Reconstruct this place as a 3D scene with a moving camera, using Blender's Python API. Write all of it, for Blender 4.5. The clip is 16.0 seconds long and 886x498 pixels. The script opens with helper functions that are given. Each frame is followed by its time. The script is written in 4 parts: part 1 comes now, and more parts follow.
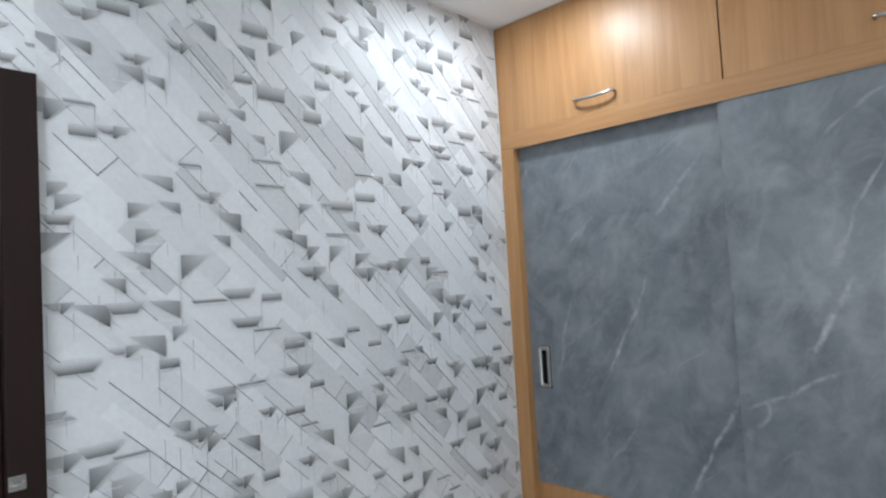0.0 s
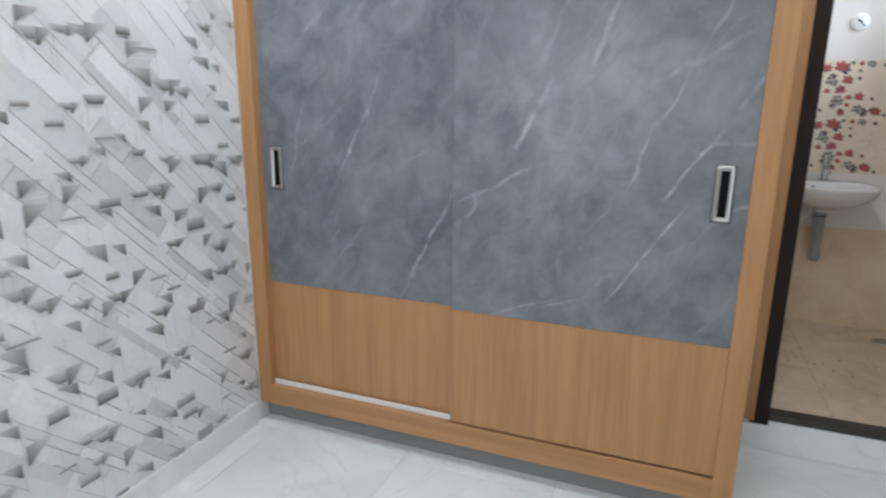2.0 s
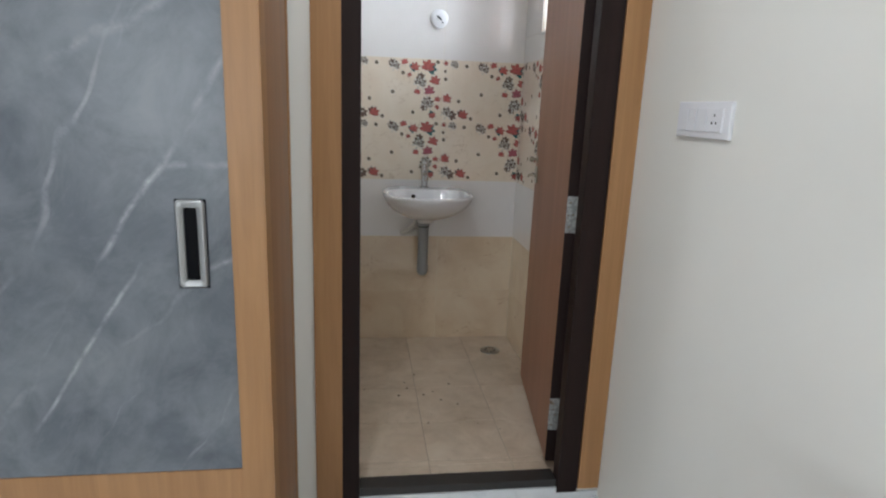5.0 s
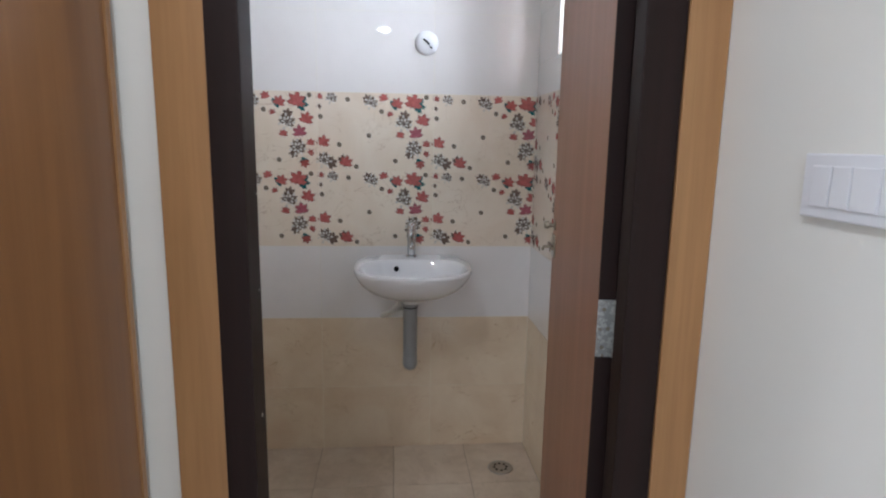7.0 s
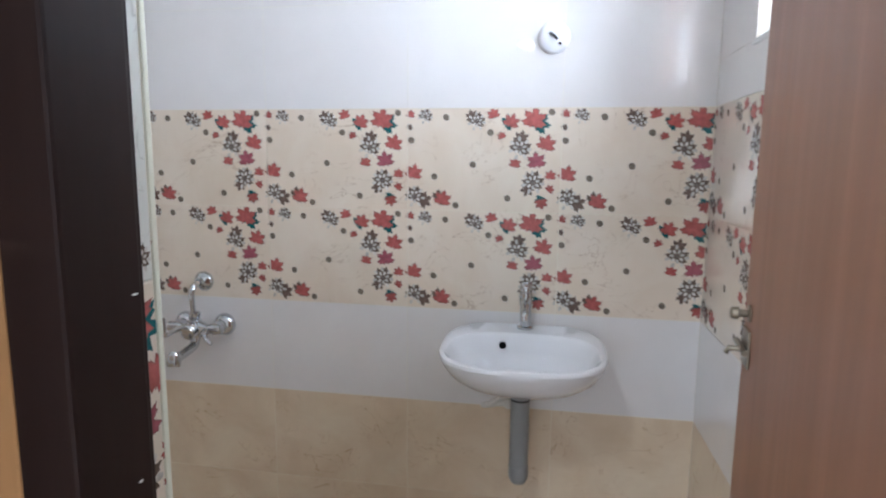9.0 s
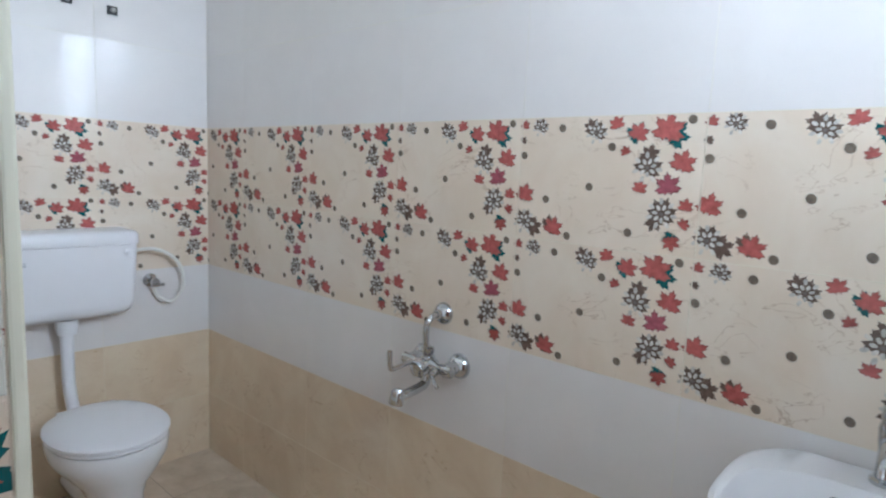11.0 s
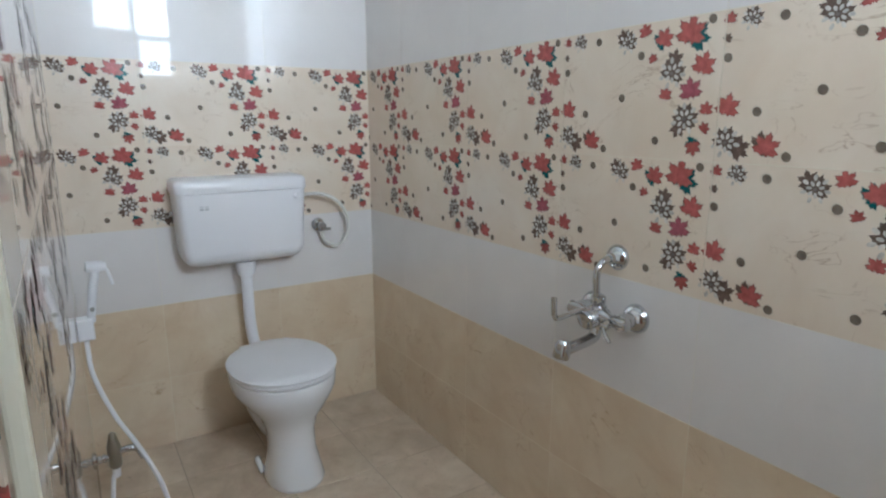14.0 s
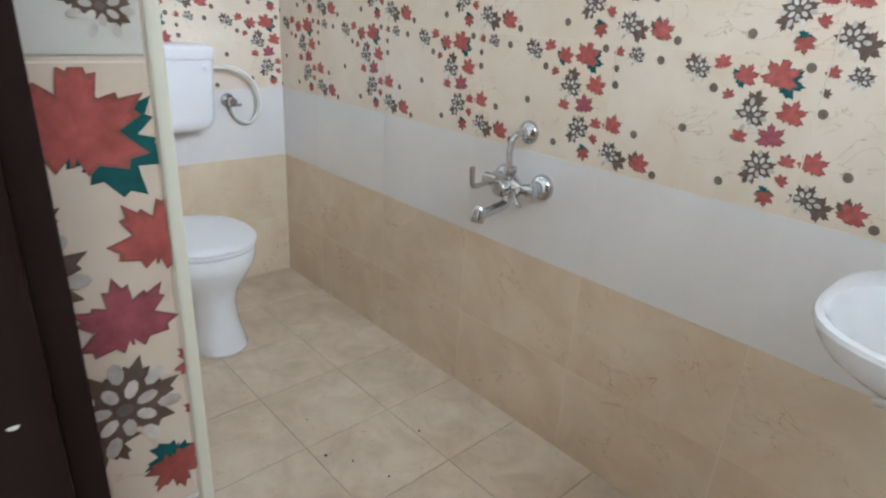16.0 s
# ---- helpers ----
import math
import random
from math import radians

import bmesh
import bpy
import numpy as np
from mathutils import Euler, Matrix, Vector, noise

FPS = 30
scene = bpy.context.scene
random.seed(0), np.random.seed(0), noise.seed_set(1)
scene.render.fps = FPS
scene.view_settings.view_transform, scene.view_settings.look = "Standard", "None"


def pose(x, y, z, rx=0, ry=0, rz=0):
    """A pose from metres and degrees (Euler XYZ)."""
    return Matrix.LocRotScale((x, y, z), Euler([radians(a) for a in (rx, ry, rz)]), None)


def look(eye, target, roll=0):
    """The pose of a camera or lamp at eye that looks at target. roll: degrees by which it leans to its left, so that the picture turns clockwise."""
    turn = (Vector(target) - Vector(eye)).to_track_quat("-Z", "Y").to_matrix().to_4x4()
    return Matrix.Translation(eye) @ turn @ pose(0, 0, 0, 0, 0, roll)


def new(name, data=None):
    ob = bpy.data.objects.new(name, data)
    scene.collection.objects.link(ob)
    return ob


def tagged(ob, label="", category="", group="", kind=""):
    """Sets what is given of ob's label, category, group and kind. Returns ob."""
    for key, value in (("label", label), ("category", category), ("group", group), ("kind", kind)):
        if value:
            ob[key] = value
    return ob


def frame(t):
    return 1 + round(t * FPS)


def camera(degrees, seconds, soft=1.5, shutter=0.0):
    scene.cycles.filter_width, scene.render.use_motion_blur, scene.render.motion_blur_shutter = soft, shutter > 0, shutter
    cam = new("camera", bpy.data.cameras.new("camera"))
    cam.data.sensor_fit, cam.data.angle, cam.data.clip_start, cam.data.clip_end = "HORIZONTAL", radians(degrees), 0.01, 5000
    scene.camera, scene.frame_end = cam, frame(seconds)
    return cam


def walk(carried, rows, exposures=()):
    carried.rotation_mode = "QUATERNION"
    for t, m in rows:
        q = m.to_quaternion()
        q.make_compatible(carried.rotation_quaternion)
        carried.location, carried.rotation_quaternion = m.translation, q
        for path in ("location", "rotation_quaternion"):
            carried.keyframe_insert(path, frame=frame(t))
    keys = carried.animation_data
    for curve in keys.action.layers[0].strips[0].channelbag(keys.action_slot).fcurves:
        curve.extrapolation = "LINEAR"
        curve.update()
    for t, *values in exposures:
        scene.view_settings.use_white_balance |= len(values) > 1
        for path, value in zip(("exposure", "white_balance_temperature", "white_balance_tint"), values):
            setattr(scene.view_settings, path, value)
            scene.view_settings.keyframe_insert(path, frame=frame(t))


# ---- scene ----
cam = camera(74.0, 16.0, 2.1, .25)
PATH = [
    (0, (1.618, -3.955, 1.406), (0.251, -2.497, 1.497), -3.3),
    (0.5, (1.643, -3.926, 1.342), (0.35, -2.402, 1.267), -2.8),
    (1, (1.677, -3.901, 1.305), (0.519, -2.29, 1.05), -1.7),
    (1.5, (1.697, -3.879, 1.275), (0.724, -2.175, 0.893), -0.8),
    (2, (1.703, -3.836, 1.258), (0.993, -2.029, 0.778), 0.5),
    (2.5, (1.744, -3.732, 1.238), (1.423, -1.834, 0.697), 2.5),
    (3, (1.801, -3.604, 1.242), (1.782, -1.686, 0.677), 3.2),
    (3.5, (1.866, -3.471, 1.25), (2.075, -1.563, 0.689), 1.4),
    (4, (1.953, -3.339, 1.231), (2.266, -1.447, 0.666), 1.4),
    (4.5, (2.057, -3.192, 1.239), (2.362, -1.288, 0.705), 1.5),
    (5, (2.16, -3.043, 1.271), (2.43, -1.117, 0.802), 2.2),
    (5.2, (2.193, -2.978, 1.28), (2.46, -1.05, 0.819), 2.3),
    (7.5, (2.445, -2.189, 1.323), (2.534, -0.219, 0.992), 0.5),
    (8, (2.493, -2.029, 1.335), (2.466, -0.054, 1.018), 0.4),
    (8.2, (2.508, -1.964, 1.329), (2.436, 0.011, 1.022), 0.1),
    (10.5, (2.519, -1.373, 1.355), (1.443, 0.293, 1.099), 3.6),
    (11, (2.518, -1.261, 1.355), (1.206, 0.226, 1.098), 2.6),
    (11.5, (2.503, -1.198, 1.355), (1.027, 0.132, 1.13), 0.3),
    (12, (2.468, -1.164, 1.352), (0.861, 0.009, 1.148), -0.6),
    (12.5, (2.429, -1.156, 1.339), (0.742, -0.1, 1.143), -0.4),
    (13, (2.403, -1.146, 1.322), (0.687, -0.143, 1.099), -0.8),
    (13.5, (2.395, -1.145, 1.306), (0.702, -0.125, 1.005), -0.6),
    (14, (2.396, -1.143, 1.282), (0.747, -0.091, 0.861), -0.1),
    (14.5, (2.403, -1.14, 1.255), (0.81, -0.059, 0.712), 0.4),
    (15, (2.411, -1.159, 1.237), (0.897, -0.022, 0.593), 1.0),
    (15.5, (2.433, -1.214, 1.233), (1.02, 0.012, 0.527), 2.2),
    (16, (2.464, -1.285, 1.243), (1.113, -0.011, 0.5), 3.5),
]
EXPOSURES = [(0, -.24, 6080, 9), (1, -.32, 6250, 9), (1.5, .05, 6250, 10), (2.2, .15, 6200, 11), (3, .13, 6200, 11), (5, .0, 6150, 11), (7.5, .27, 5900, 15), (8, .44, 5850, 15), (10.5, .62, 5530, 9), (12, .21, 5780, 9), (13, .18, 5920, 9), (14.5, .56, 5700, 7), (16, .95, 5750, 8)]
walk(cam, [(t, look(eye, target, roll)) for t, eye, target, roll in PATH], EXPOSURES)
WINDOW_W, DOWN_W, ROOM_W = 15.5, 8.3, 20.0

# ---- light and world ----
world = bpy.data.worlds.new("sky")
scene.world = world
world.use_nodes = True
wn = world.node_tree
sky = wn.nodes.new("ShaderNodeTexSky")
sky.sky_type, sky.sun_disc = "NISHITA", False
sky.sun_elevation, sky.sun_rotation = radians(50), radians(20)
wn.nodes["Background"].inputs["Strength"].default_value = 0.12
wn.links.new(sky.outputs["Color"], wn.nodes["Background"].inputs["Color"])


def lamp(name, kind, m, energy, colour, **kw):
    d = bpy.data.lights.new(name, kind)
    d.energy, d.color = energy, colour
    for k, v in kw.items():
        if k == "size":
            d.size = v
        elif k == "size_y":
            d.shape, d.size_y = "RECTANGLE", v
        elif k == "angle":
            d.angle = v
        elif k == "disk":
            d.shape, d.size = "DISK", v
        elif k == "spread":
            d.spread = v
    ob = new(name, d)
    ob.matrix_world = m
    return ob


SUN_AZ = 20
lamp("sun", "SUN", look((-3 * math.sin(radians(SUN_AZ)), 3 * math.cos(radians(SUN_AZ)), 6), (0, 0, 0)), 2.0, (1, .95, .88), angle=radians(.5))
# daylight through the bathroom window, and the bedroom's ceiling lights, which are out of view
Y_SILL = -5.3
WIN_Y0, WIN_Y1, WIN_Z0, WIN_Z1 = -.86, -.28, 1.62, 2.36
lamp("window_daylight", "AREA", look((3.09, (WIN_Y0 + WIN_Y1) / 2, (WIN_Z0 + WIN_Z1) / 2), (0, -.76, 1.38)), WINDOW_W, (.87, .945, 1), size=.52, size_y=.68, spread=radians(112))
# daylight through the bedroom window behind the start
lamp("bedroom_daylight", "AREA", look((.88, Y_SILL - .06, 1.32), (.88, 0, 1.2)), ROOM_W, (.93, .97, 1), size=.9, size_y=1.0)
# first placed from its glare on the loft doors; other three added as fill
UNSEEN_DOWNLIGHTS = [(.52, -2.30), (2.00, -2.03), (.62, -4.2), (2.3, -4.0)]

# ---- materials ----


def nodes_of(m):
    return m.node_tree.nodes, m.node_tree.links


class Mat:
    """A small builder for a principled material."""

    def __init__(self, name, colour=(.8, .8, .8), rough=.5, metal=0.0, **kw):
        self.m = bpy.data.materials.new(name)
        self.m.use_nodes = True
        self.n, self.l = nodes_of(self.m)
        self.b = self.n["Principled BSDF"]
        self.b.inputs["Base Color"].default_value = (*colour, 1)
        self.b.inputs["Roughness"].default_value = rough
        self.b.inputs["Metallic"].default_value = metal
        for k, v in kw.items():
            self.b.inputs[k].default_value = v
        self.pos = None

    def coords(self, scale=(1, 1, 1), random_shift=0.0, rot=(0, 0, 0)):
        if self.pos is None:
            self.pos = self.n.new("ShaderNodeNewGeometry").outputs["Position"]
        src = self.pos
        if random_shift:
            info = self.n.new("ShaderNodeObjectInfo")
            mul = self.n.new("ShaderNodeMath")
            mul.operation = "MULTIPLY"
            mul.inputs[1].default_value = random_shift
            self.l.new(info.outputs["Random"], mul.inputs[0])
            add = self.n.new("ShaderNodeVectorMath")
            add.operation = "ADD"
            self.l.new(src, add.inputs[0])
            self.l.new(mul.outputs[0], add.inputs[1])
            src = add.outputs[0]
        mp = self.n.new("ShaderNodeMapping")
        mp.inputs["Scale"].default_value = scale
        if any(rot):
            turn = self.n.new("ShaderNodeMapping")
            turn.inputs["Rotation"].default_value = [radians(a) for a in rot]
            self.l.new(src, turn.inputs["Vector"])
            src = turn.outputs[0]
        self.l.new(src, mp.inputs["Vector"])
        return mp.outputs[0]

    def noise(self, vec, scale, detail=4, rough=.55, distortion=0.0):
        t = self.n.new("ShaderNodeTexNoise")
        t.inputs["Scale"].default_value, t.inputs["Detail"].default_value = scale, detail
        t.inputs["Roughness"].default_value, t.inputs["Distortion"].default_value = rough, distortion
        self.l.new(vec, t.inputs["Vector"])
        return t.outputs["Fac"]

    def ramp(self, fac, stops):
        r = self.n.new("ShaderNodeValToRGB")
        e = r.color_ramp.elements
        while len(e) < len(stops):
            e.new(.5)
        for el, (p, c) in zip(e, stops):
            el.position = p
            el.color = (*c, 1) if len(c) == 3 else c
        self.l.new(fac, r.inputs[0])
        return r.outputs[0]

    def mix(self, a, b, fac, mode="MIX"):
        x = self.n.new("ShaderNodeMix")
        x.data_type, x.blend_type = "RGBA", mode
        for sock, v in ((x.inputs[6], a), (x.inputs[7], b), (x.inputs[0], fac)):
            if isinstance(v, (tuple, list)):
                sock.default_value = (*v, 1) if len(v) == 3 else v
            elif isinstance(v, (int, float)):
                sock.default_value = v
            else:
                self.l.new(v, sock)
        return x.outputs[2]

    def vein(self, vec, scale, width=.02, distortion=1.0, detail=4):
        """Thin lines where a noise passes its middle value: 1 on the vein, 0 off it."""
        f = self.noise(vec, scale, detail, .55, distortion)
        return self.ramp(f, [(.5 - width, (0, 0, 0)), (.5, (1, 1, 1)), (.5 + width, (0, 0, 0))])

    def colour(self, c):
        self.l.new(c, self.b.inputs["Base Color"])
        return self

    def bump(self, h, strength=.1, dist=.002):
        b = self.n.new("ShaderNodeBump")
        b.inputs["Strength"].default_value, b.inputs["Distance"].default_value = strength, dist
        self.l.new(h, b.inputs["Height"])
        self.l.new(b.outputs[0], self.b.inputs["Normal"])
        return self

    def roughness(self, fac, lo, hi):
        r = self.n.new("ShaderNodeMapRange")
        r.inputs["To Min"].default_value, r.inputs["To Max"].default_value = lo, hi
        self.l.new(fac, r.inputs["Value"])
        self.l.new(r.outputs[0], self.b.inputs["Roughness"])
        return self


def paint(name, c, rough=.75, amount=.06):
    k = Mat(name, c, rough)
    v = k.coords()
    big = k.noise(v, 1.3, 3)
    col = k.ramp(big, [(.3, tuple(x * (1 - amount) for x in c)), (.7, c)])
    k.colour(col).bump(k.noise(v, 160, 3), .08, .001)
    return k.m


def wood(name, light, dark, rough=.38, axis=2, scale=1.0):
    k = Mat(name, light, rough)
    s = [14 * scale] * 3
    s[axis] = .8 * scale
    v = k.coords(tuple(s), 7.0)
    a = k.noise(v, 1.0, 6, .6, 1.2)
    s2 = [90 * scale] * 3
    s2[axis] = 3 * scale
    g = k.noise(k.coords(tuple(s2), 3.0), 1.0, 4, .65)
    mid = tuple((p + q) / 2 for p, q in zip(light, dark))
    c1 = k.ramp(a, [(.28, dark), (.5, mid), (.68, light)])
    c2 = k.ramp(g, [(.35, tuple(x * .8 for x in mid)), (.6, light)])
    k.colour(k.mix(c1, c2, .22)).bump(g, .06, .0006).roughness(g, rough - .05, rough + .08)
    return k.m


def wall_tile(name, base, tint, vein_col, vein_amt=.55, rough=.025):
    k = Mat(name, base, .34, 0, **{"Specular IOR Level": .5, "Coat Weight": 1.0, "Coat Roughness": rough, "Coat IOR": 1.56})
    v = k.coords((1, 1, 1), 5.0)
    cloud = k.ramp(k.noise(v, 5, 5, .6, .6), [(.3, tint), (.7, base)])
    line = k.vein(k.coords((1, 1, 1.6), 9.0), 5.5, .009, 1.8)
    gate = k.ramp(k.noise(v, 7, 2), [(.48, (0, 0, 0)), (.62, (1, 1, 1))])
    amt = k.mix((0, 0, 0), line, gate)
    half = k.mix((0, 0, 0), amt, vein_amt)
    k.colour(k.mix(cloud, vein_col, half)).bump(k.noise(v, 7, 2), .003, .002)
    return k.m


M_CREAM = paint("cream_wall_paint", (.89, .87, .80))
M_CEIL = paint("white_ceiling_paint", (.82, .82, .82))
M_BATHPAINT = paint("yellowish_wall_paint", (.80, .76, .62))
M_DECOR = wall_tile("cream_decor_tile", (.80, .705, .585), (.735, .61, .475), (.47, .33, .22), .75)
M_WHITE_TILE = wall_tile("white_tile", (.785, .75, .725), (.75, .715, .69), (.68, .66, .65), .2)
M_BEIGE = wall_tile("beige_marble_tile", (.78, .655, .485), (.67, .515, .35), (.46, .28, .14), .85)
M_REVEAL = wall_tile("pale_marble_tile", (.74, .73, .66), (.68, .68, .62), (.36, .34, .30), .8)
M_GROUT = paint("grout", (.74, .66, .55), .8)
M_FLOORGROUT = paint("brown_floor_joint", (.42, .33, .24), .85)
M_GREYJOINT = paint("grey_floor_joint", (.60, .61, .61), .8)
M_TRIM = Mat("cream_plastic_trim", (.80, .78, .64), .45).m


def floor_beige():
    k = Mat("beige_floor_tile", (.55, .45, .33), .32)
    v = k.coords((1, 1, 1), 4.0)
    c = k.ramp(k.noise(v, 6, 6, .65, .8), [(.28, (.53, .41, .30)), (.5, (.65, .53, .405)), (.72, (.73, .62, .495))])
    dust = k.ramp(k.noise(k.coords(), 3.0, 5, .7), [(.47, (0, 0, 0)), (.68, (1, 1, 1))])
    c2 = k.mix(c, (.40, .30, .20), k.mix((0, 0, 0), dust, .45))
    spot = k.ramp(k.noise(k.coords(), 60, 2, .5), [(.68, (0, 0, 0)), (.74, (1, 1, 1))])
    k.colour(k.mix(c2, (.28, .2, .13), k.mix((0, 0, 0), spot, .35))).roughness(k.noise(v, 8, 4), .22, .5)
    k.bump(k.noise(v, 40, 4), .08, .001)
    return k.m


M_FLOORB = floor_beige()


def floor_white():
    k = Mat("white_vitrified_floor_tile", (.7, .72, .72), .12)
    v = k.coords((1, 1, 1), 6.0)
    c = k.ramp(k.noise(v, 2.2, 5, .6, .8), [(.3, (.66, .68, .68)), (.7, (.80, .82, .82))])
    line = k.vein(k.coords((1, 1, 1), 8.0), 1.6, .02, 2.2)
    k.colour(k.mix(c, (.55, .58, .59), k.mix((0, 0, 0), line, .3))).roughness(k.noise(v, 5, 3), .08, .2)
    return k.m


M_FLOORW = floor_white()


def grey_laminate():
    k = Mat("grey_marble_laminate", (.2, .22, .25), .33)
    v = k.coords((1, 1, 1), 3.0)
    c = k.ramp(k.noise(v, 4.6, 9, .66, .5), [(.30, (.082, .093, .108)), (.5, (.132, .147, .164)), (.70, (.200, .214, .232))])
    def streak(angle, scale, lo, distortion, shift):
        w = k.n.new("ShaderNodeTexWave")
        w.bands_direction = "X"
        for key, val in (("Scale", scale), ("Distortion", distortion), ("Detail", 3), ("Detail Scale", 3.2), ("Detail Roughness", .66)):
            w.inputs[key].default_value = val
        k.l.new(k.coords((1, 1, .6), shift, (0, angle, 0)), w.inputs["Vector"])
        return k.ramp(w.outputs["Fac"], [(lo, (0, 0, 0)), (1, (1, 1, 1))])
    gate = k.ramp(k.noise(k.coords((1, 1, 1), 11.0), 2.6, 3), [(.52, (0, 0, 0)), (.68, (1, 1, 1))])
    gate2 = k.ramp(k.noise(k.coords((1, 1, 1), 17.0), 3.4, 2), [(.50, (0, 0, 0)), (.66, (1, 1, 1))])
    frail = k.ramp(k.noise(k.coords((1, 1, 1), 29.0), 16, 4, .7), [(.40, (.12, .12, .12)), (.62, (1, 1, 1))])
    f = k.mix((0, 0, 0), streak(-27, .75, .9990, 2.6, 3.0), gate)
    f = k.mix(f, (1, 1, 1), k.mix((0, 0, 0), k.mix((0, 0, 0), streak(-52, .95, .9991, 2.6, 7.0), gate2), .55))
    gate3 = k.ramp(k.noise(k.coords((1, 1, 1), 23.0), 4.2, 2), [(.52, (0, 0, 0)), (.66, (1, 1, 1))])
    f = k.mix(f, (1, 1, 1), k.mix((0, 0, 0), k.mix((0, 0, 0), streak(-33, 1.9, .9985, 2.2, 19.0), gate3), .4))
    def dot(vec, d, lo, hi):
        p = k.n.new("ShaderNodeVectorMath")
        p.operation = "DOT_PRODUCT"
        p.inputs[1].default_value = d
        k.l.new(vec, p.inputs[0])
        r = k.n.new("ShaderNodeMapRange")
        r.inputs["From Min"].default_value, r.inputs["From Max"].default_value = lo, hi
        k.l.new(p.outputs["Value"], r.inputs["Value"])
        return r.outputs[0]

    warp = k.n.new("ShaderNodeTexNoise")
    warp.inputs["Scale"].default_value, warp.inputs["Detail"].default_value = 5.0, 4
    k.l.new(k.coords(), warp.inputs["Vector"])

    def crack(a, e, half, sway, amount):
        # one vein that runs from a to e (x, z), swaying and thinning out at both ends
        ln = math.hypot(e[0] - a[0], e[1] - a[1])
        tx, tz = (e[0] - a[0]) / ln, (e[1] - a[1]) / ln
        sc = k.n.new("ShaderNodeVectorMath")
        sc.operation = "MULTIPLY_ADD"
        sc.inputs[1].default_value = (sway, sway, sway)
        k.l.new(warp.outputs["Color"], sc.inputs[0])
        k.l.new(k.coords(), sc.inputs[2])
        c0 = a[0] * tz - a[1] * tx + sway * .5 * (tz - tx)
        s0 = a[0] * tx + a[1] * tz + sway * .5 * (tx + tz)
        across = k.ramp(dot(sc.outputs[0], (tz, 0, -tx), c0 - .1, c0 + .1), [(.5 - half * 5, (0, 0, 0)), (.5, (1, 1, 1)), (.5 + half * 5, (0, 0, 0))])
        along = k.ramp(dot(sc.outputs[0], (tx, 0, tz), s0, s0 + ln), [(0, (0, 0, 0)), (.2, (1, 1, 1)), (.75, (1, 1, 1)), (1, (0, 0, 0))])
        return k.mix((0, 0, 0), k.mix((0, 0, 0), across, along), amount)

    f = k.mix((0, 0, 0), f, .58)
    for a, e, half, sway, amount in (
            ((1.52, .62), (1.76, .98), .0055, .025, 1.0), ((1.67, .96), (1.83, 1.20), .008, .035, 1.0),
            ((1.78, 1.14), (1.93, 1.145), .010, .06, .45), ((1.86, .95), (1.95, .99), .006, .03, .6),
            ((1.85, 1.24), (1.95, 1.40), .008, .04, .5), ((1.60, 1.30), (1.90, 1.47), .012, .08, .45),
            ((1.16, 1.03), (1.33, 1.36), .013, .05, .75), ((.98, .91), (1.31, 1.07), .009, .06, .6),
            ((1.07, .50), (1.39, .635), .006, .05, .6), ((.76, .52), (.99, .99), .010, .05, .75),
            ((.49, .95), (.70, 1.38), .009, .06, .75), ((.71, 1.56), (.92, 1.80), .011, .06, .5),
            ((.26, .90), (.37, 1.30), .008, .05, .4), ((1.40, 1.30), (1.58, 1.75), .010, .06, .5)):
        f = k.mix(f, (1, 1, 1), crack(a, e, half, sway, amount))
    l2 = k.ramp(k.noise(k.coords((1.5, 1, 1), 5.0, (0, -30, 0)), 7.0, 8, .66, .5), [(.44, (0, 0, 0)), (.70, (1, 1, 1))])
    c = k.mix(c, (.24, .252, .266), k.mix((0, 0, 0), l2, .7))
    k.colour(k.mix(c, (.47, .48, .49), k.mix((0, 0, 0), k.mix((0, 0, 0), f, frail), .85))).bump(k.noise(v, 120, 2), .04, .0006)
    return k.m


M_GREY = grey_laminate()
M_WOOD = wood("oak_laminate", (.465, .250, .107), (.315, .151, .056))
M_WOODH = wood("oak_laminate_across", (.465, .250, .107), (.315, .151, .056), axis=0)
# darker, redder oak: shade of side and inner boards is in its colour
M_WOODD = wood("oak_laminate_shaded", (.34, .160, .060), (.25, .108, .038))
M_DARK = wood("dark_brown_enamel_wood", (.023, .0115, .0095), (.014, .007, .006), .5)
M_LEAFD = wood("brown_flush_door_laminate", (.36, .172, .102), (.265, .12, .068), .42)
M_DARK.node_tree.nodes["Principled BSDF"].inputs["Specular IOR Level"].default_value = .22
M_STONE = Mat("dark_granite", (.035, .032, .03), .25).m
M_CHROME = Mat("chrome", (.58, .59, .60), .09, 1.0).m


def spotted_steel():
    k = Mat("paint_spotted_steel", (.55, .57, .55), .4, .6)
    v = k.coords()
    spots = k.ramp(k.noise(v, 120, 3), [(.50, (0, 0, 0)), (.56, (1, 1, 1))])
    rust = k.ramp(k.noise(v, 55, 3), [(.58, (0, 0, 0)), (.66, (1, 1, 1))])
    c = k.mix((.36, .36, .345), (.54, .55, .52), spots)
    k.colour(k.mix(c, (.22, .15, .10), rust)).bump(spots, .3, .0008)
    return k.m


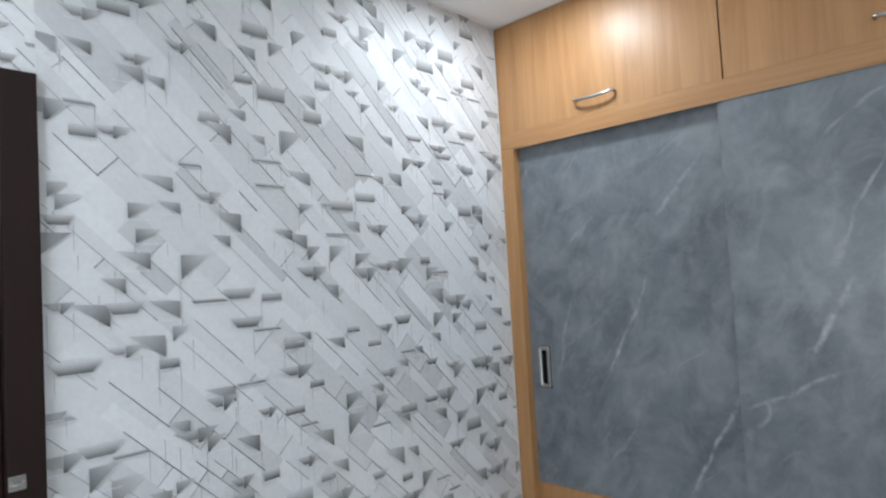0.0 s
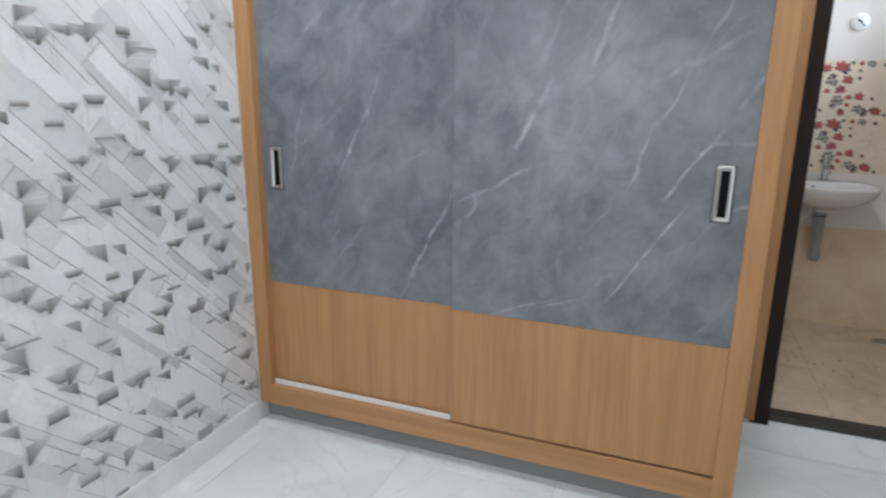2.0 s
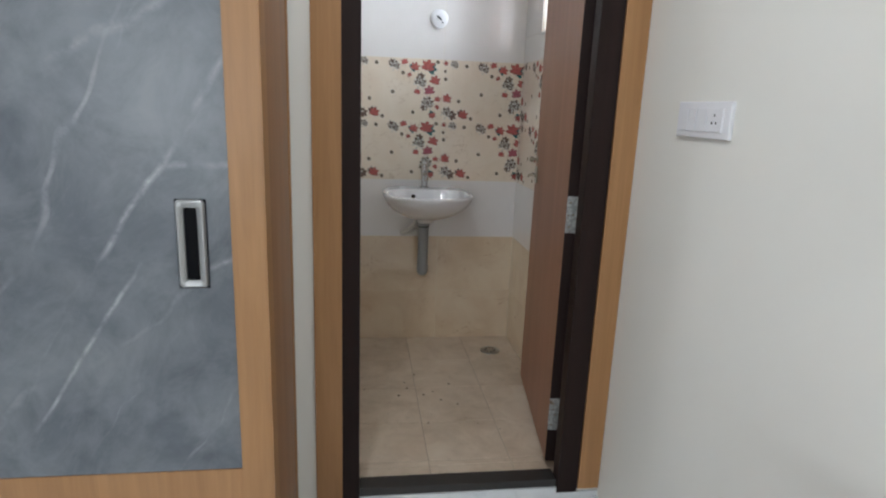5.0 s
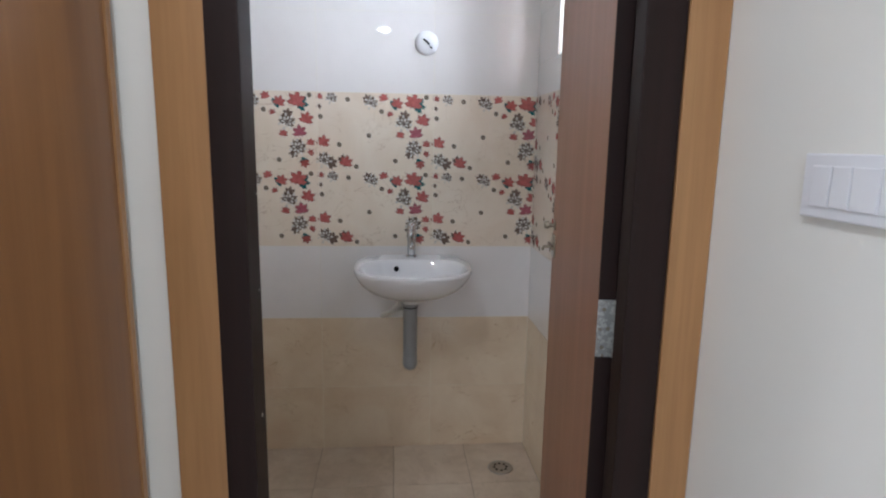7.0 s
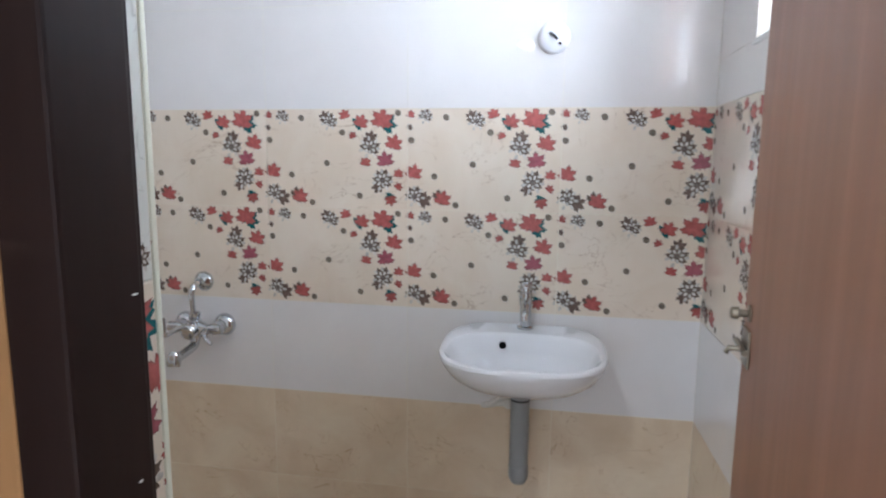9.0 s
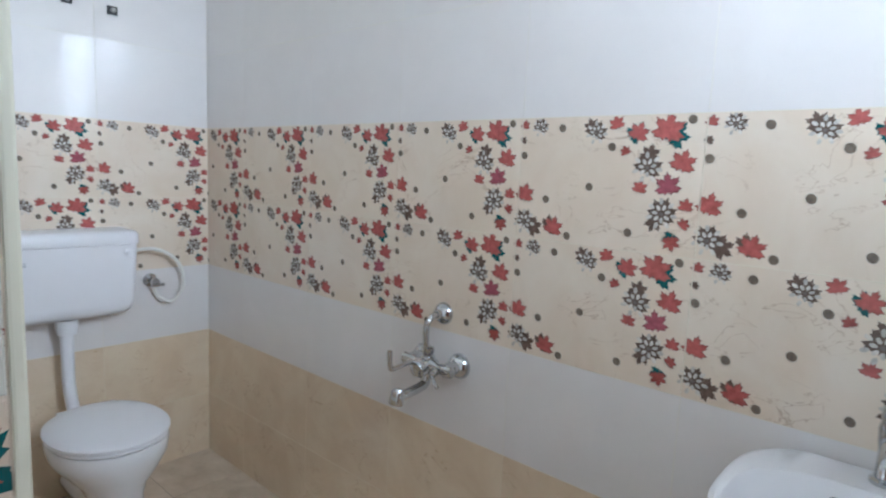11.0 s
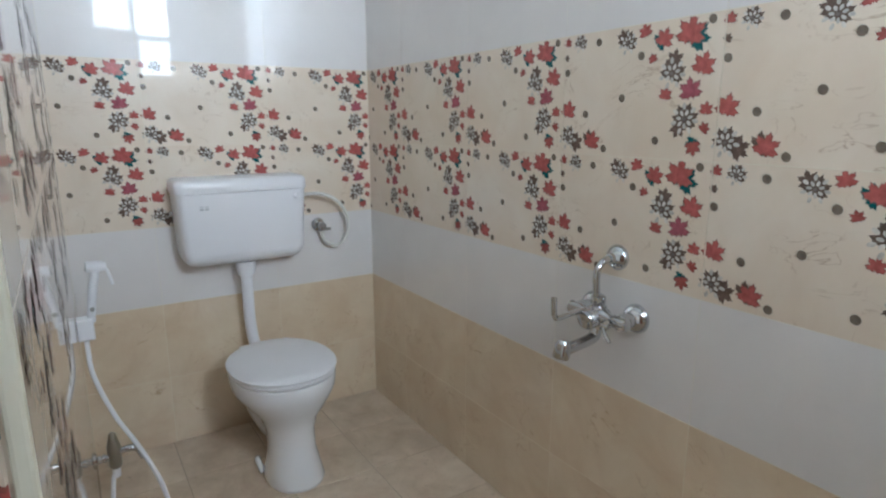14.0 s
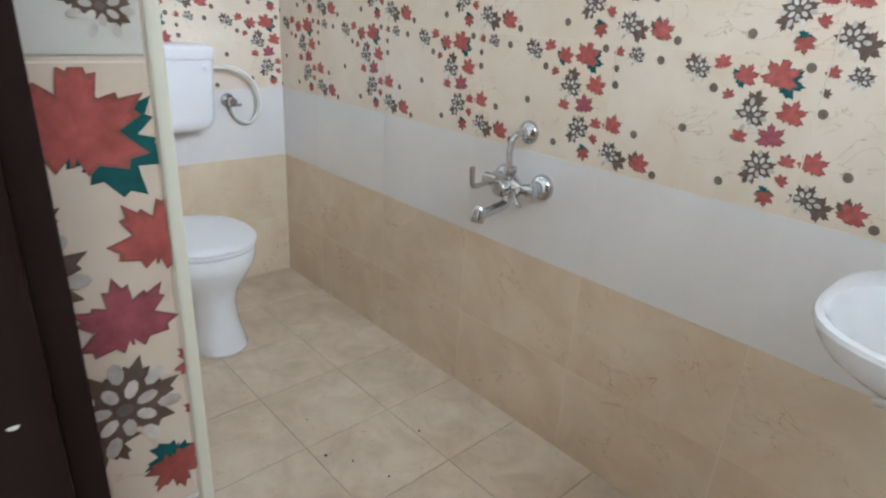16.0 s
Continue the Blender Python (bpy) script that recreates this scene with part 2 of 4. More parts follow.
M_GALV = spotted_steel()
M_STEEL = Mat("brushed_steel", (.46, .46, .45), .34, 1.0).m
M_PULL = Mat("dull_steel", (.42, .42, .41), .4, 1.0).m
M_ALU = Mat("white_aluminium", (.80, .80, .79), .35, .3).m
M_CERAMIC = Mat("white_ceramic", (.84, .84, .85), .06, 0, **{"Coat Weight": .4}).m
M_PLASTIC = Mat("white_plastic", (.84, .84, .86), .28).m
M_HOSE = Mat("ivory_hose", (.78, .76, .70), .35).m
M_GREYPIPE = Mat("grey_waste_pipe", (.30, .31, .31), .4).m
M_BLACK = Mat("black_plastic", (.012, .012, .013), .4).m
# near-black that stands for the shade inside slots and small holes
M_SLOT = Mat("slot_shade_black", (.006, .006, .007), .8, 0, **{"Specular IOR Level": .1}).m
M_SLAB = paint("white_quartz_top", (.80, .81, .80), .18, .03)
M_GLASS = Mat("frosted_glass", (.95, .97, .98), .05, 0, **{"Transmission Weight": 1.0}).m
M_BULB = Mat("lit_diffuser", (1, 1, 1), .5, 0, **{"Emission Color": (.96, .985, 1, 1), "Emission Strength": 12.0}).m

RED, MAROON, PURPLE = (.48, .125, .108), (.40, .105, .09), (.40, .11, .135)
GREEN, BROWN, PETAL, DOT = (.015, .12, .125), (.17, .115, .09), (.77, .72, .65), (.21, .165, .125)


def printed(name, rough, depth=.32, emboss=0.0):
    k = Mat(name, (.5, .5, .5), rough)
    a = k.n.new("ShaderNodeVertexColor")
    a.layer_name = "ink"
    v = k.noise(k.coords(), 70, 3)
    dim = k.ramp(v, [(.3, (1 - depth,) * 3), (.7, (1.0 + depth / 3,) * 3)])
    k.colour(k.mix(a.outputs["Color"], dim, 1.0, "MULTIPLY"))
    if emboss:
        k.bump(k.noise(k.coords(), 95, 2), emboss, .002)
    return k.m


M_INK = printed("leaf_print_ink", .10, .32, .35)
M_PAPERINK = printed("wallpaper_ink", .45, .05)


def wallpaper():
    k = Mat("textured_white_wallpaper", (.72, .72, .72), .5)
    v = k.coords()
    c = k.ramp(k.noise(v, 4, 4), [(.3, (.72, .725, .735)), (.7, (.80, .80, .80))])
    fib = k.noise(k.coords((1, 120, 25), 0, (0, 0, 0)), 1.0, 4, .6)
    k.colour(k.mix(c, k.ramp(fib, [(.3, (.90, .90, .90)), (.7, (1, 1, 1))]), .5, "MULTIPLY"))
    k.bump(fib, .25, .0015).roughness(k.noise(v, 30, 2), .38, .55)
    return k.m


M_PAPER = wallpaper()

# ---- mesh helpers ----


def part(name, bm, material, parent=None, label="", smooth=False):
    """Link a bmesh as one mesh object under a thing or part."""
    me = bpy.data.meshes.new(name)
    bm.to_mesh(me)
    bm.free()
    me.materials.append(material)
    if smooth:
        for p in me.polygons:
            p.use_smooth = True
        me.set_sharp_from_angle(angle=radians(40))
    ob = new(name, me)
    if parent is not None:
        ob.parent = parent
    if label:
        tagged(ob, label)
    return ob


def thing(name, label, category, at=(0, 0, 0), group="", kind="", rz=0):
    e = new(name)
    e.empty_display_size = .1
    e.matrix_world = pose(*at, 0, 0, rz)
    return tagged(e, label, category, group, kind)


def box(bm, x0, x1, y0, y1, z0, z1, bevel=0.0, segs=2):
    vs = [bm.verts.new(p) for p in [(x0, y0, z0), (x1, y0, z0), (x1, y1, z0), (x0, y1, z0), (x0, y0, z1), (x1, y0, z1), (x1, y1, z1), (x0, y1, z1)]]
    fs = [bm.faces.new([vs[i] for i in q]) for q in [(3, 2, 1, 0), (4, 5, 6, 7), (0, 1, 5, 4), (1, 2, 6, 5), (2, 3, 7, 6), (3, 0, 4, 7)]]
    if bevel:
        es = list({e for f in fs for e in f.edges})
        bmesh.ops.bevel(bm, geom=es, offset=bevel, segments=segs, affect="EDGES", profile=.7)
    return bm


def boxes(*args, bevel=0.0, segs=2):
    bm = bmesh.new()
    for a in args:
        box(bm, *a, bevel=bevel, segs=segs)
    return bm


def tube(bm, pts, r, n=12, smooth_steps=0, caps=True, radii=None):
    """A round tube along a line of points; smooth_steps rounds the line."""
    P = [Vector(p) for p in pts]
    if smooth_steps:
        Q = []
        for i in range(len(P) - 1):
            a, b, c, d = P[max(i - 1, 0)], P[i], P[i + 1], P[min(i + 2, len(P) - 1)]
            for s in range(smooth_steps):
                t = s / smooth_steps
                Q.append(.5 * ((2 * b) + (c - a) * t + (2 * a - 5 * b + 4 * c - d) * t * t + (3 * b - a - 3 * c + d) * t ** 3))
        P = Q + [P[-1]]
    rings, prev = [], None
    for i, p in enumerate(P):
        d = (P[min(i + 1, len(P) - 1)] - P[max(i - 1, 0)]).normalized()
        if prev is None:
            prev = d.orthogonal().normalized()
        a = (prev - d * prev.dot(d)).normalized()
        prev = a
        b = d.cross(a)
        rr = radii[i] if radii else r
        rings.append([bm.verts.new(p + (a * math.cos(2 * math.pi * k / n) + b * math.sin(2 * math.pi * k / n)) * rr) for k in range(n)])
    for s, e in zip(rings, rings[1:]):
        for k in range(n):
            bm.faces.new((s[k], s[(k + 1) % n], e[(k + 1) % n], e[k]))
    if caps:
        bm.faces.new(rings[0][::-1])
        bm.faces.new(rings[-1])
    return bm


def lathe(bm, a, axis, profile, n=20):
    """A turned shape from a along axis: profile of (distance, radius)."""
    d = Vector(axis).normalized()
    pts = [Vector(a) + d * s for s, _ in profile]
    u = d.orthogonal().normalized()
    w = d.cross(u)
    rings = [[bm.verts.new(p + (u * math.cos(2 * math.pi * k / n) + w * math.sin(2 * math.pi * k / n)) * max(r, 1e-4)) for k in range(n)] for p, (_, r) in zip(pts, profile)]
    for s, e in zip(rings, rings[1:]):
        for k in range(n):
            bm.faces.new((s[k], s[(k + 1) % n], e[(k + 1) % n], e[k]))
    bm.faces.new(rings[0][::-1])
    bm.faces.new(rings[-1])
    return bm


def loft(bm, rings, cap0=True, cap1=True):
    R = [[bm.verts.new(p) for p in ring] for ring in rings]
    n = len(R[0])
    for s, e in zip(R, R[1:]):
        for k in range(n):
            bm.faces.new((s[k], s[(k + 1) % n], e[(k + 1) % n], e[k]))
    if cap0:
        bm.faces.new(R[0][::-1])
    if cap1:
        bm.faces.new(R[-1])
    return bm


def oval(cx, cy, z, rx, ry, n=40, power=2.0, back=None):
    """A rounded outline; back flattens the side of smaller x."""
    out = []
    for k in range(n):
        t = 2 * math.pi * k / n
        c, s = math.cos(t), math.sin(t)
        f = (abs(c) ** power + abs(s) ** power) ** (-1 / power)
        x = cx + rx * c * f
        if back is not None:
            x = max(x, back)
        out.append((x, cy + ry * s * f, z))
    return out


# ---- structure ----
BED_Z, BATH_Z = -.118, .026
X_W, X_E = .085, 2.972          # bedroom side walls
Y_DOOR, Y_NEAR = -1.335, -1.170  # door wall: bedroom face, bathroom face
Y_S = -5.3                      # wall behind the start
CEIL_Z, BATH_CEIL = 2.47, 2.75
DOOR_L, DOOR_R, DOOR_TOP = 2.082, 2.896, 2.02   # rough opening of the bathroom door


def structure(name, bm, mat, label, cat="wall"):
    return tagged(part(name, bm, mat), label, cat, kind="structure")


def grid_tiles(parent, material, x0, x1, y0, y1, z, size, ox, oy, gap=.003, name="floor_tile"):
    cache = {}
    i0, i1 = math.floor((x0 - ox) / size), math.ceil((x1 - ox) / size)
    j0, j1 = math.floor((y0 - oy) / size), math.ceil((y1 - oy) / size)
    for i in range(i0, i1):
        for j in range(j0, j1):
            a, b = max(x0, ox + i * size), min(x1, ox + (i + 1) * size)
            c, d = max(y0, oy + j * size), min(y1, oy + (j + 1) * size)
            if b - a < .012 or d - c < .012:
                continue
            key = (round(b - a, 4), round(d - c, 4))
            if key not in cache:
                cache[key] = tile_mesh(name, b - a, d - c, gap, material)
            ob = new(name, cache[key])
            ob.matrix_world = Matrix.Translation((a, c, z)) @ Matrix(((1, 0, 0, 0), (0, 0, 1, 0), (0, -1, 0, 0), (0, 0, 0, 1)))
            ob.parent = parent


def tile_mesh(name, w, h, gap, material, thick=.006, cham=.0012):
    """A tile that spans w x h in local x, z, with its face at y = 0 and its back at y = thick."""
    g = gap / 2
    a, b, c, d = g, w - g, g, h - g
    rings = [[(a, thick, c), (b, thick, c), (b, thick, d), (a, thick, d)],
             [(a, cham, c), (b, cham, c), (b, cham, d), (a, cham, d)],
             [(a + cham, 0, c + cham), (b - cham, 0, c + cham), (b - cham, 0, d - cham), (a + cham, 0, d - cham)]]
    vs = [p for r in rings for p in r]
    fs = []
    for r in (0, 4):
        for k in range(4):
            fs.append((r + k, r + (k + 1) % 4, r + 4 + (k + 1) % 4, r + 4 + k))
    fs.append((8, 9, 10, 11))
    me = bpy.data.meshes.new(name)
    me.from_pydata(vs, [], fs)
    me.materials.append(material)
    return me


bed_floor = structure("floor_bedroom", boxes((X_W - .1, X_E + .1, Y_S - .1, Y_DOOR, BED_Z - .15, BED_Z - .002)), M_GREYJOINT, "white vitrified tile floor of the bedroom", "floor")
bath_floor = structure("floor_bathroom", boxes((-.1, X_E + .1, Y_DOOR + .004, .1, BATH_Z - .2, BATH_Z - .002)), M_FLOORGROUT, "dusty beige ceramic tile floor of the bathroom", "floor")
structure("ceiling_bedroom", boxes((X_W - .1, X_E + .1, Y_S - .1, Y_DOOR, CEIL_Z, CEIL_Z + .1)), M_CEIL, "plain white bedroom ceiling", "ceiling")
structure("ceiling_bathroom", boxes((-.1, X_E + .1, Y_DOOR + .1, .12, BATH_CEIL, BATH_CEIL + .1)), M_CEIL, "plain white bathroom ceiling", "ceiling")
west = structure("wall_west", boxes((X_W - .12, X_W, Y_S - .12, -4.55, BED_Z, CEIL_Z), (X_W - .12, X_W, -4.55, -3.62, 1.905, CEIL_Z), (X_W - .12, X_W, -3.62, Y_DOOR, BED_Z, CEIL_Z)), M_PAPER, "white wallpapered wall with grey geometric print")
structure("wall_south", boxes((X_W, .4, Y_S - .12, Y_S, BED_Z, CEIL_Z), (1.36, X_E, Y_S - .12, Y_S, BED_Z, CEIL_Z), (.4, 1.36, Y_S - .12, Y_S, BED_Z, .78), (.4, 1.36, Y_S - .12, Y_S, 1.86, CEIL_Z)), M_CREAM, "plain cream painted bedroom wall")
east = structure("wall_east", boxes((X_E, X_E + .14, Y_S - .12, WIN_Y0, BED_Z, BATH_CEIL), (X_E, X_E + .14, WIN_Y1, .12, BED_Z, BATH_CEIL), (X_E, X_E + .14, WIN_Y0, WIN_Y1, BED_Z, WIN_Z0), (X_E, X_E + .14, WIN_Y0, WIN_Y1, WIN_Z1, BATH_CEIL)), M_CREAM, "cream painted wall with switch plates")
door_wall = structure("wall_door", boxes((0, DOOR_L, Y_DOOR, Y_NEAR - .0015, BED_Z, BATH_CEIL), (DOOR_R, X_E, Y_DOOR, Y_NEAR - .0015, BED_Z, BATH_CEIL), (DOOR_L, DOOR_R, Y_DOOR, Y_NEAR - .0015, DOOR_TOP, BATH_CEIL), (DOOR_L, DOOR_R, Y_DOOR, Y_NEAR - .0015, BED_Z, -.004)), M_CREAM, "cream painted partition wall with the bathroom door opening")
basin_wall = structure("wall_north", boxes((-.12, X_E, .0007, .12, -.1, BATH_CEIL)), M_BATHPAINT, "bathroom wall of white, beige and maple leaf tiles")
toilet_wall = structure("wall_toilet", boxes((-.12, -.0007, Y_DOOR + .002, .0007, -.1, BATH_CEIL)), M_BATHPAINT, "tiled bathroom wall behind the toilet")
near_lining = structure("wall_tiled_lining", boxes((0, 2.0975, Y_NEAR - .0015 + .0003, Y_NEAR - .0012, 0, 2.1)), M_GROUT, "tiled bathroom face of the partition wall")
east_lining = structure("wall_tiled_end", boxes((X_E - .0065, X_E - .0005, Y_NEAR, .0015, 0, WIN_Z0), (X_E - .0065, X_E - .0005, Y_NEAR, WIN_Y0, WIN_Z0, 2.1), (X_E - .0065, X_E - .0005, WIN_Y1, .0015, WIN_Z0, 2.1)), M_GROUT, "tiled bathroom wall below the window")

# ---- maple leaf print ----
PX = .45 / 497   # the printed design repeats every 0.45 m


def leaf_outline(r, turn, stretch=1.0):
    """A maple leaf: five pointed lobes with side teeth and a stalk."""
    prof = [(0, 1.03), (8, .78), (15, .84), (24, .53), (36, .74), (42, .71), (50, 1.0), (58, .78), (65, .83), (77, .52), (88, .64), (99, .90), (110, .70), (120, .75), (140, .46), (160, .53), (172, .28), (177, .40)]
    pts = prof + [(360 - a, q) for a, q in prof[:0:-1]]
    return [(r * q * math.sin(radians(a + turn)) * stretch, r * q * math.cos(radians(a + turn))) for a, q in pts]


def ring_outline(r, n=10, wob=.12):
    return [(r * (1 + wob * math.sin(5 * k)) * math.cos(2 * math.pi * k / n), r * (1 + wob * math.sin(5 * k)) * math.sin(2 * math.pi * k / n)) for k in range(n)]


def clip(poly, x0, x1, z0, z1):
    for ax, lim, sign in ((0, x0, 1), (0, x1, -1), (1, z0, 1), (1, z1, -1)):
        out = []
        for i, q in enumerate(poly):
            p = poly[i - 1]
            a, b = sign * (p[ax] - lim), sign * (q[ax] - lim)
            if (a >= 0) != (b >= 0):
                t = a / (a - b)
                out.append((p[0] + (q[0] - p[0]) * t, p[1] + (q[1] - p[1]) * t))
            if b >= 0:
                out.append(q)
        poly = out
        if len(poly) < 3:
            return []
    return poly


def design():
    """The shapes of one repeat: (layer, colour, outline in metres from the tile's lower left corner)."""
    out = []

    def put(layer, col, px, py, pts):
        x, z = ((px - 338) % 497) * PX, .3 - (py - 36) / 331 * .3
        out.append((layer, col, [(x + a, z + b) for a, b in pts]))

    def leaf(px, py, d, col, turn=0.0, tip=None, tip_turn=90):
        r = d * PX * .61
        if tip:
            s = radians(tip_turn)
            put(1, tip, px + d * .22 * math.sin(s), py - d * .22 * math.cos(s), leaf_outline(r * .92, turn + 35))
        put(2, tuple(.55 * u + .45 * v for u, v in zip(col, BROWN)), px, py, leaf_outline(r * 1.02, turn))
        put(3, col, px, py, leaf_outline(r * .90, turn))

    def flower(px, py, d, dark=None):
        r = d * PX * .60
        if dark:
            put(1, BROWN, px + dark[0], py + dark[1], leaf_outline(dark[2] * PX * .62, dark[3]))
        put(2, (.155, .11, .085), px, py, leaf_outline(r * 1.04, 20))
        for k in range(14):
            a = 2 * math.pi * k / 14 + .3
            q = .76 * r if k % 2 else .40 * r
            x, z = q * math.cos(a), q * math.sin(a)
            petal = [(x + (.22 if k % 2 else .19) * r * (math.cos(t) * math.cos(a) - .6 * math.sin(t) * math.sin(a)), z + (.22 if k % 2 else .19) * r * (math.cos(t) * math.sin(a) + .6 * math.sin(t) * math.cos(a))) for t in [2 * math.pi * i / 8 for i in range(8)]]
            put(4, tuple(u * (.74 + .26 * math.sin(5.3 * k) ** 2) for u in PETAL), px, py, petal)
        put(5, (.2, .17, .15), px, py, ring_outline(r * .14, 8))

    flower(68, 78, 52, (-14, -14, 42, -20))
    leaf(122, 58, 40, RED, -15)
    leaf(178, 82, 52, RED, 20, GREEN, -100)
    leaf(250, 77, 76, RED, 10, GREEN, 125)
    leaf(347, 57, 30, MAROON, 10)
    flower(397, 62, 44)
    leaf(344, 98, 22, BROWN, 30)
    leaf(150, 125, 28, MAROON, -20)
    flower(208, 162, 66, (4, -30, 46, 10))
    leaf(290, 152, 60, RED, 15)
    leaf(262, 207, 60, PURPLE, -8)
    leaf(193, 213, 38, RED, 10)
    flower(252, 270, 66, (-16, 20, 44, 200))
    leaf(307, 250, 36, RED, 5)
    leaf(358, 247, 58, RED, 12)
    leaf(305, 292, 30, MAROON, 40)
    leaf(280, 333, 42, MAROON, 170, GREEN, 0)
    flower(362, 322, 62, (28, 12, 54, 70))
    leaf(455, 332, 58, RED, 14, BROWN, -60)
    for px, py in ((305, 50), (466, 65), (350, 138), (113, 113), (58, 215), (428, 255), (172, 322), (500, 348)):
        put(2, DOT, px, py, ring_outline(10.5 * PX, 10, .06))
        put(3, (.20, .165, .13), px, py, ring_outline(4 * PX, 8, .06))
    return out


DESIGN = design()


def print_mesh(x0, x1, z0, z1, ox, oz=0.0):
    """The print on a piece of tile that shows x0..x1, z0..z1 of the endless design."""
    bm = bmesh.new()
    ink = bm.loops.layers.float_color.new("ink")
    for idx, (layer, col, pts) in enumerate(DESIGN):
        for shift in (-.45, 0, .45):
            q = clip([(a + shift, b) for a, b in pts], x0, x1, z0, z1)
            if len(q) < 3:
                continue
            q = [p for i, p in enumerate(q) if math.hypot(p[0] - q[i - 1][0], p[1] - q[i - 1][1]) > 1e-5]
            if len(q) < 3:
                continue
            f = bm.faces.new([bm.verts.new((a - ox, -.00025 * layer - .000003 * idx, b - oz)) for a, b in q])
            f.normal_update()
            if f.normal.y > 0:
                f.normal_flip()
            for lp in f.loops:
                lp[ink] = (*col, 1)
    bmesh.ops.triangulate(bm, faces=bm.faces[:])
    me = bpy.data.meshes.new("leaf_print")
    bm.to_mesh(me)
    bm.free()
    me.materials.append(M_INK)
    return me


ROWS = [(0, .3, M_BEIGE, 0), (.3, .6, M_BEIGE, 0), (.6, .9, M_WHITE_TILE, 0), (.9, 1.2, M_DECOR, 1), (1.2, 1.5, M_DECOR, 1), (1.5, 1.8, M_WHITE_TILE, 0), (1.8, 2.1, M_WHITE_TILE, 0)]


def wall_tiles(parent, base, u0, u1, off, holes=()):
    """Tiles 0.45 x 0.30 m on a wall whose face is the local plane y = 0, from u0 to u1; joints at off + 0.45 n."""
    cache = {}
    n0, n1 = math.floor((u0 - off) / .45), math.ceil((u1 - off) / .45)
    for n in range(n0, n1):
        a, b = max(u0, off + n * .45), min(u1, off + (n + 1) * .45)
        if b - a < .01:
            continue
        for z0, z1, mat, deco in ROWS:
            spans = [(a, b, z0, z1)]
            for h0, h1, hz0, hz1 in holes:
                cut = []
                for s0, s1, t0, t1 in spans:
                    if s1 <= h0 or s0 >= h1 or t1 <= hz0 or t0 >= hz1:
                        cut.append((s0, s1, t0, t1))
                        continue
                    if t0 < hz0:
                        cut.append((s0, s1, t0, hz0))
                    if t1 > hz1:
                        cut.append((s0, s1, hz1, t1))
                    m0, m1 = max(t0, hz0), min(t1, hz1)
                    if s0 < h0:
                        cut.append((s0, h0, m0, m1))
                    if s1 > h1:
                        cut.append((h1, s1, m0, m1))
                spans = cut
            for s0, s1, t0, t1 in spans:
                if s1 - s0 < .01 or t1 - t0 < .01:
                    continue
                key = (round(s1 - s0, 4), round(t1 - t0, 4), mat.name)
                if key not in cache:
                    cache[key] = tile_mesh("wall_tile", s1 - s0, t1 - t0, .0012, mat, cham=.0003)
                ob = new("wall_tile", cache[key])
                ob.matrix_world = base @ pose(s0, 0, t0)
                ob.parent = parent
                if deco:
                    lo = s0 - (off + n * .45)
                    key = ("print", round(lo, 4), round(s1 - s0, 4))
                    if key not in cache:
                        cache[key] = print_mesh(lo + .002, lo + s1 - s0 - .002, .002, .298, lo)
                    pr = new("leaf_print", cache[key])
                    pr.parent = ob
BASE_N = pose(0, 0, 0)
BASE_W = pose(0, 0, 0, 0, 0, 90)
BASE_S = pose(0, Y_NEAR, 0, 0, 0, 180)
BASE_E = pose(X_E - .008, 0, 0, 0, 0, -90)

# ---- bedroom: door frame, architrave, threshold, skirting ----


def door_frame():
    f = thing("door_frame", "dark brown enamelled wooden door frame with worn jambs", "door frame", (2.49, Y_DOOR, 0), kind="structure")
    inv = Matrix.Translation((-2.49, -Y_DOOR, 0))
    for a, b, c0, c1, dep, end in ((DOOR_L + .001, 2.152, DOOR_L + .001, 2.14, .078, .096), (2.823, DOOR_R - .001, 2.856, DOOR_R - .001, .038, .130)):
        bm = boxes((a, b, Y_DOOR - .012, Y_DOOR + dep, -.003, 1.99), bevel=.004)
        # rebate that the leaf closes into
        box(bm, c0, c1, Y_DOOR + dep, Y_DOOR + end, -.003, 1.99, bevel=.002)
        bm.transform(inv)
        part("jamb", bm, M_DARK, f)
    bm = boxes((DOOR_L + .001, DOOR_R - .001, Y_DOOR - .012, Y_DOOR + .096, 1.991, DOOR_TOP - .001), bevel=.004)
    bm.transform(inv)
    part("head", bm, M_DARK, f)
    return f


df = door_frame()
for y, z, w, hh in ((-1.276, 1.04, .004, .0014), (-1.268, 1.217, .006, .001), (-1.29, .80, .004, .005)):
    bm = bmesh.new()
    loft(bm, [[(2.1521 - 2.49, y - Y_DOOR + w * math.cos(t) * (.6 + .4 * math.sin(3 * t)), z + hh * math.sin(t)) for t in [k * .6283 for k in range(10)]], [(2.153 - 2.49, y - Y_DOOR + .6 * w * math.cos(t), z + .6 * hh * math.sin(t)) for t in [k * .6283 for k in range(10)]]])
    part("paint_dab", bm, M_CREAM, df, "dab of spilled cream paint")
architrave = thing("architrave", "light oak laminate trim around the bathroom door", "door trim", (2.49, Y_DOOR, 0), kind="structure")
for a, b in ((2.016, 2.099), (2.897, X_E - .001)):
    bm = boxes((a, b, Y_DOOR - .014, Y_DOOR - .001, .010, 2.1), bevel=.003)
    bm.transform(Matrix.Translation((-2.49, -Y_DOOR, 0)))
    part("trim_board", bm, M_WOOD, architrave)
bm = boxes((2.0995, 2.8965, Y_DOOR - .014, Y_DOOR - .001, 2.021, 2.1), bevel=.003)
bm.transform(Matrix.Translation((-2.49, -Y_DOOR, 0)))
part("trim_board", bm, M_WOODH, architrave)
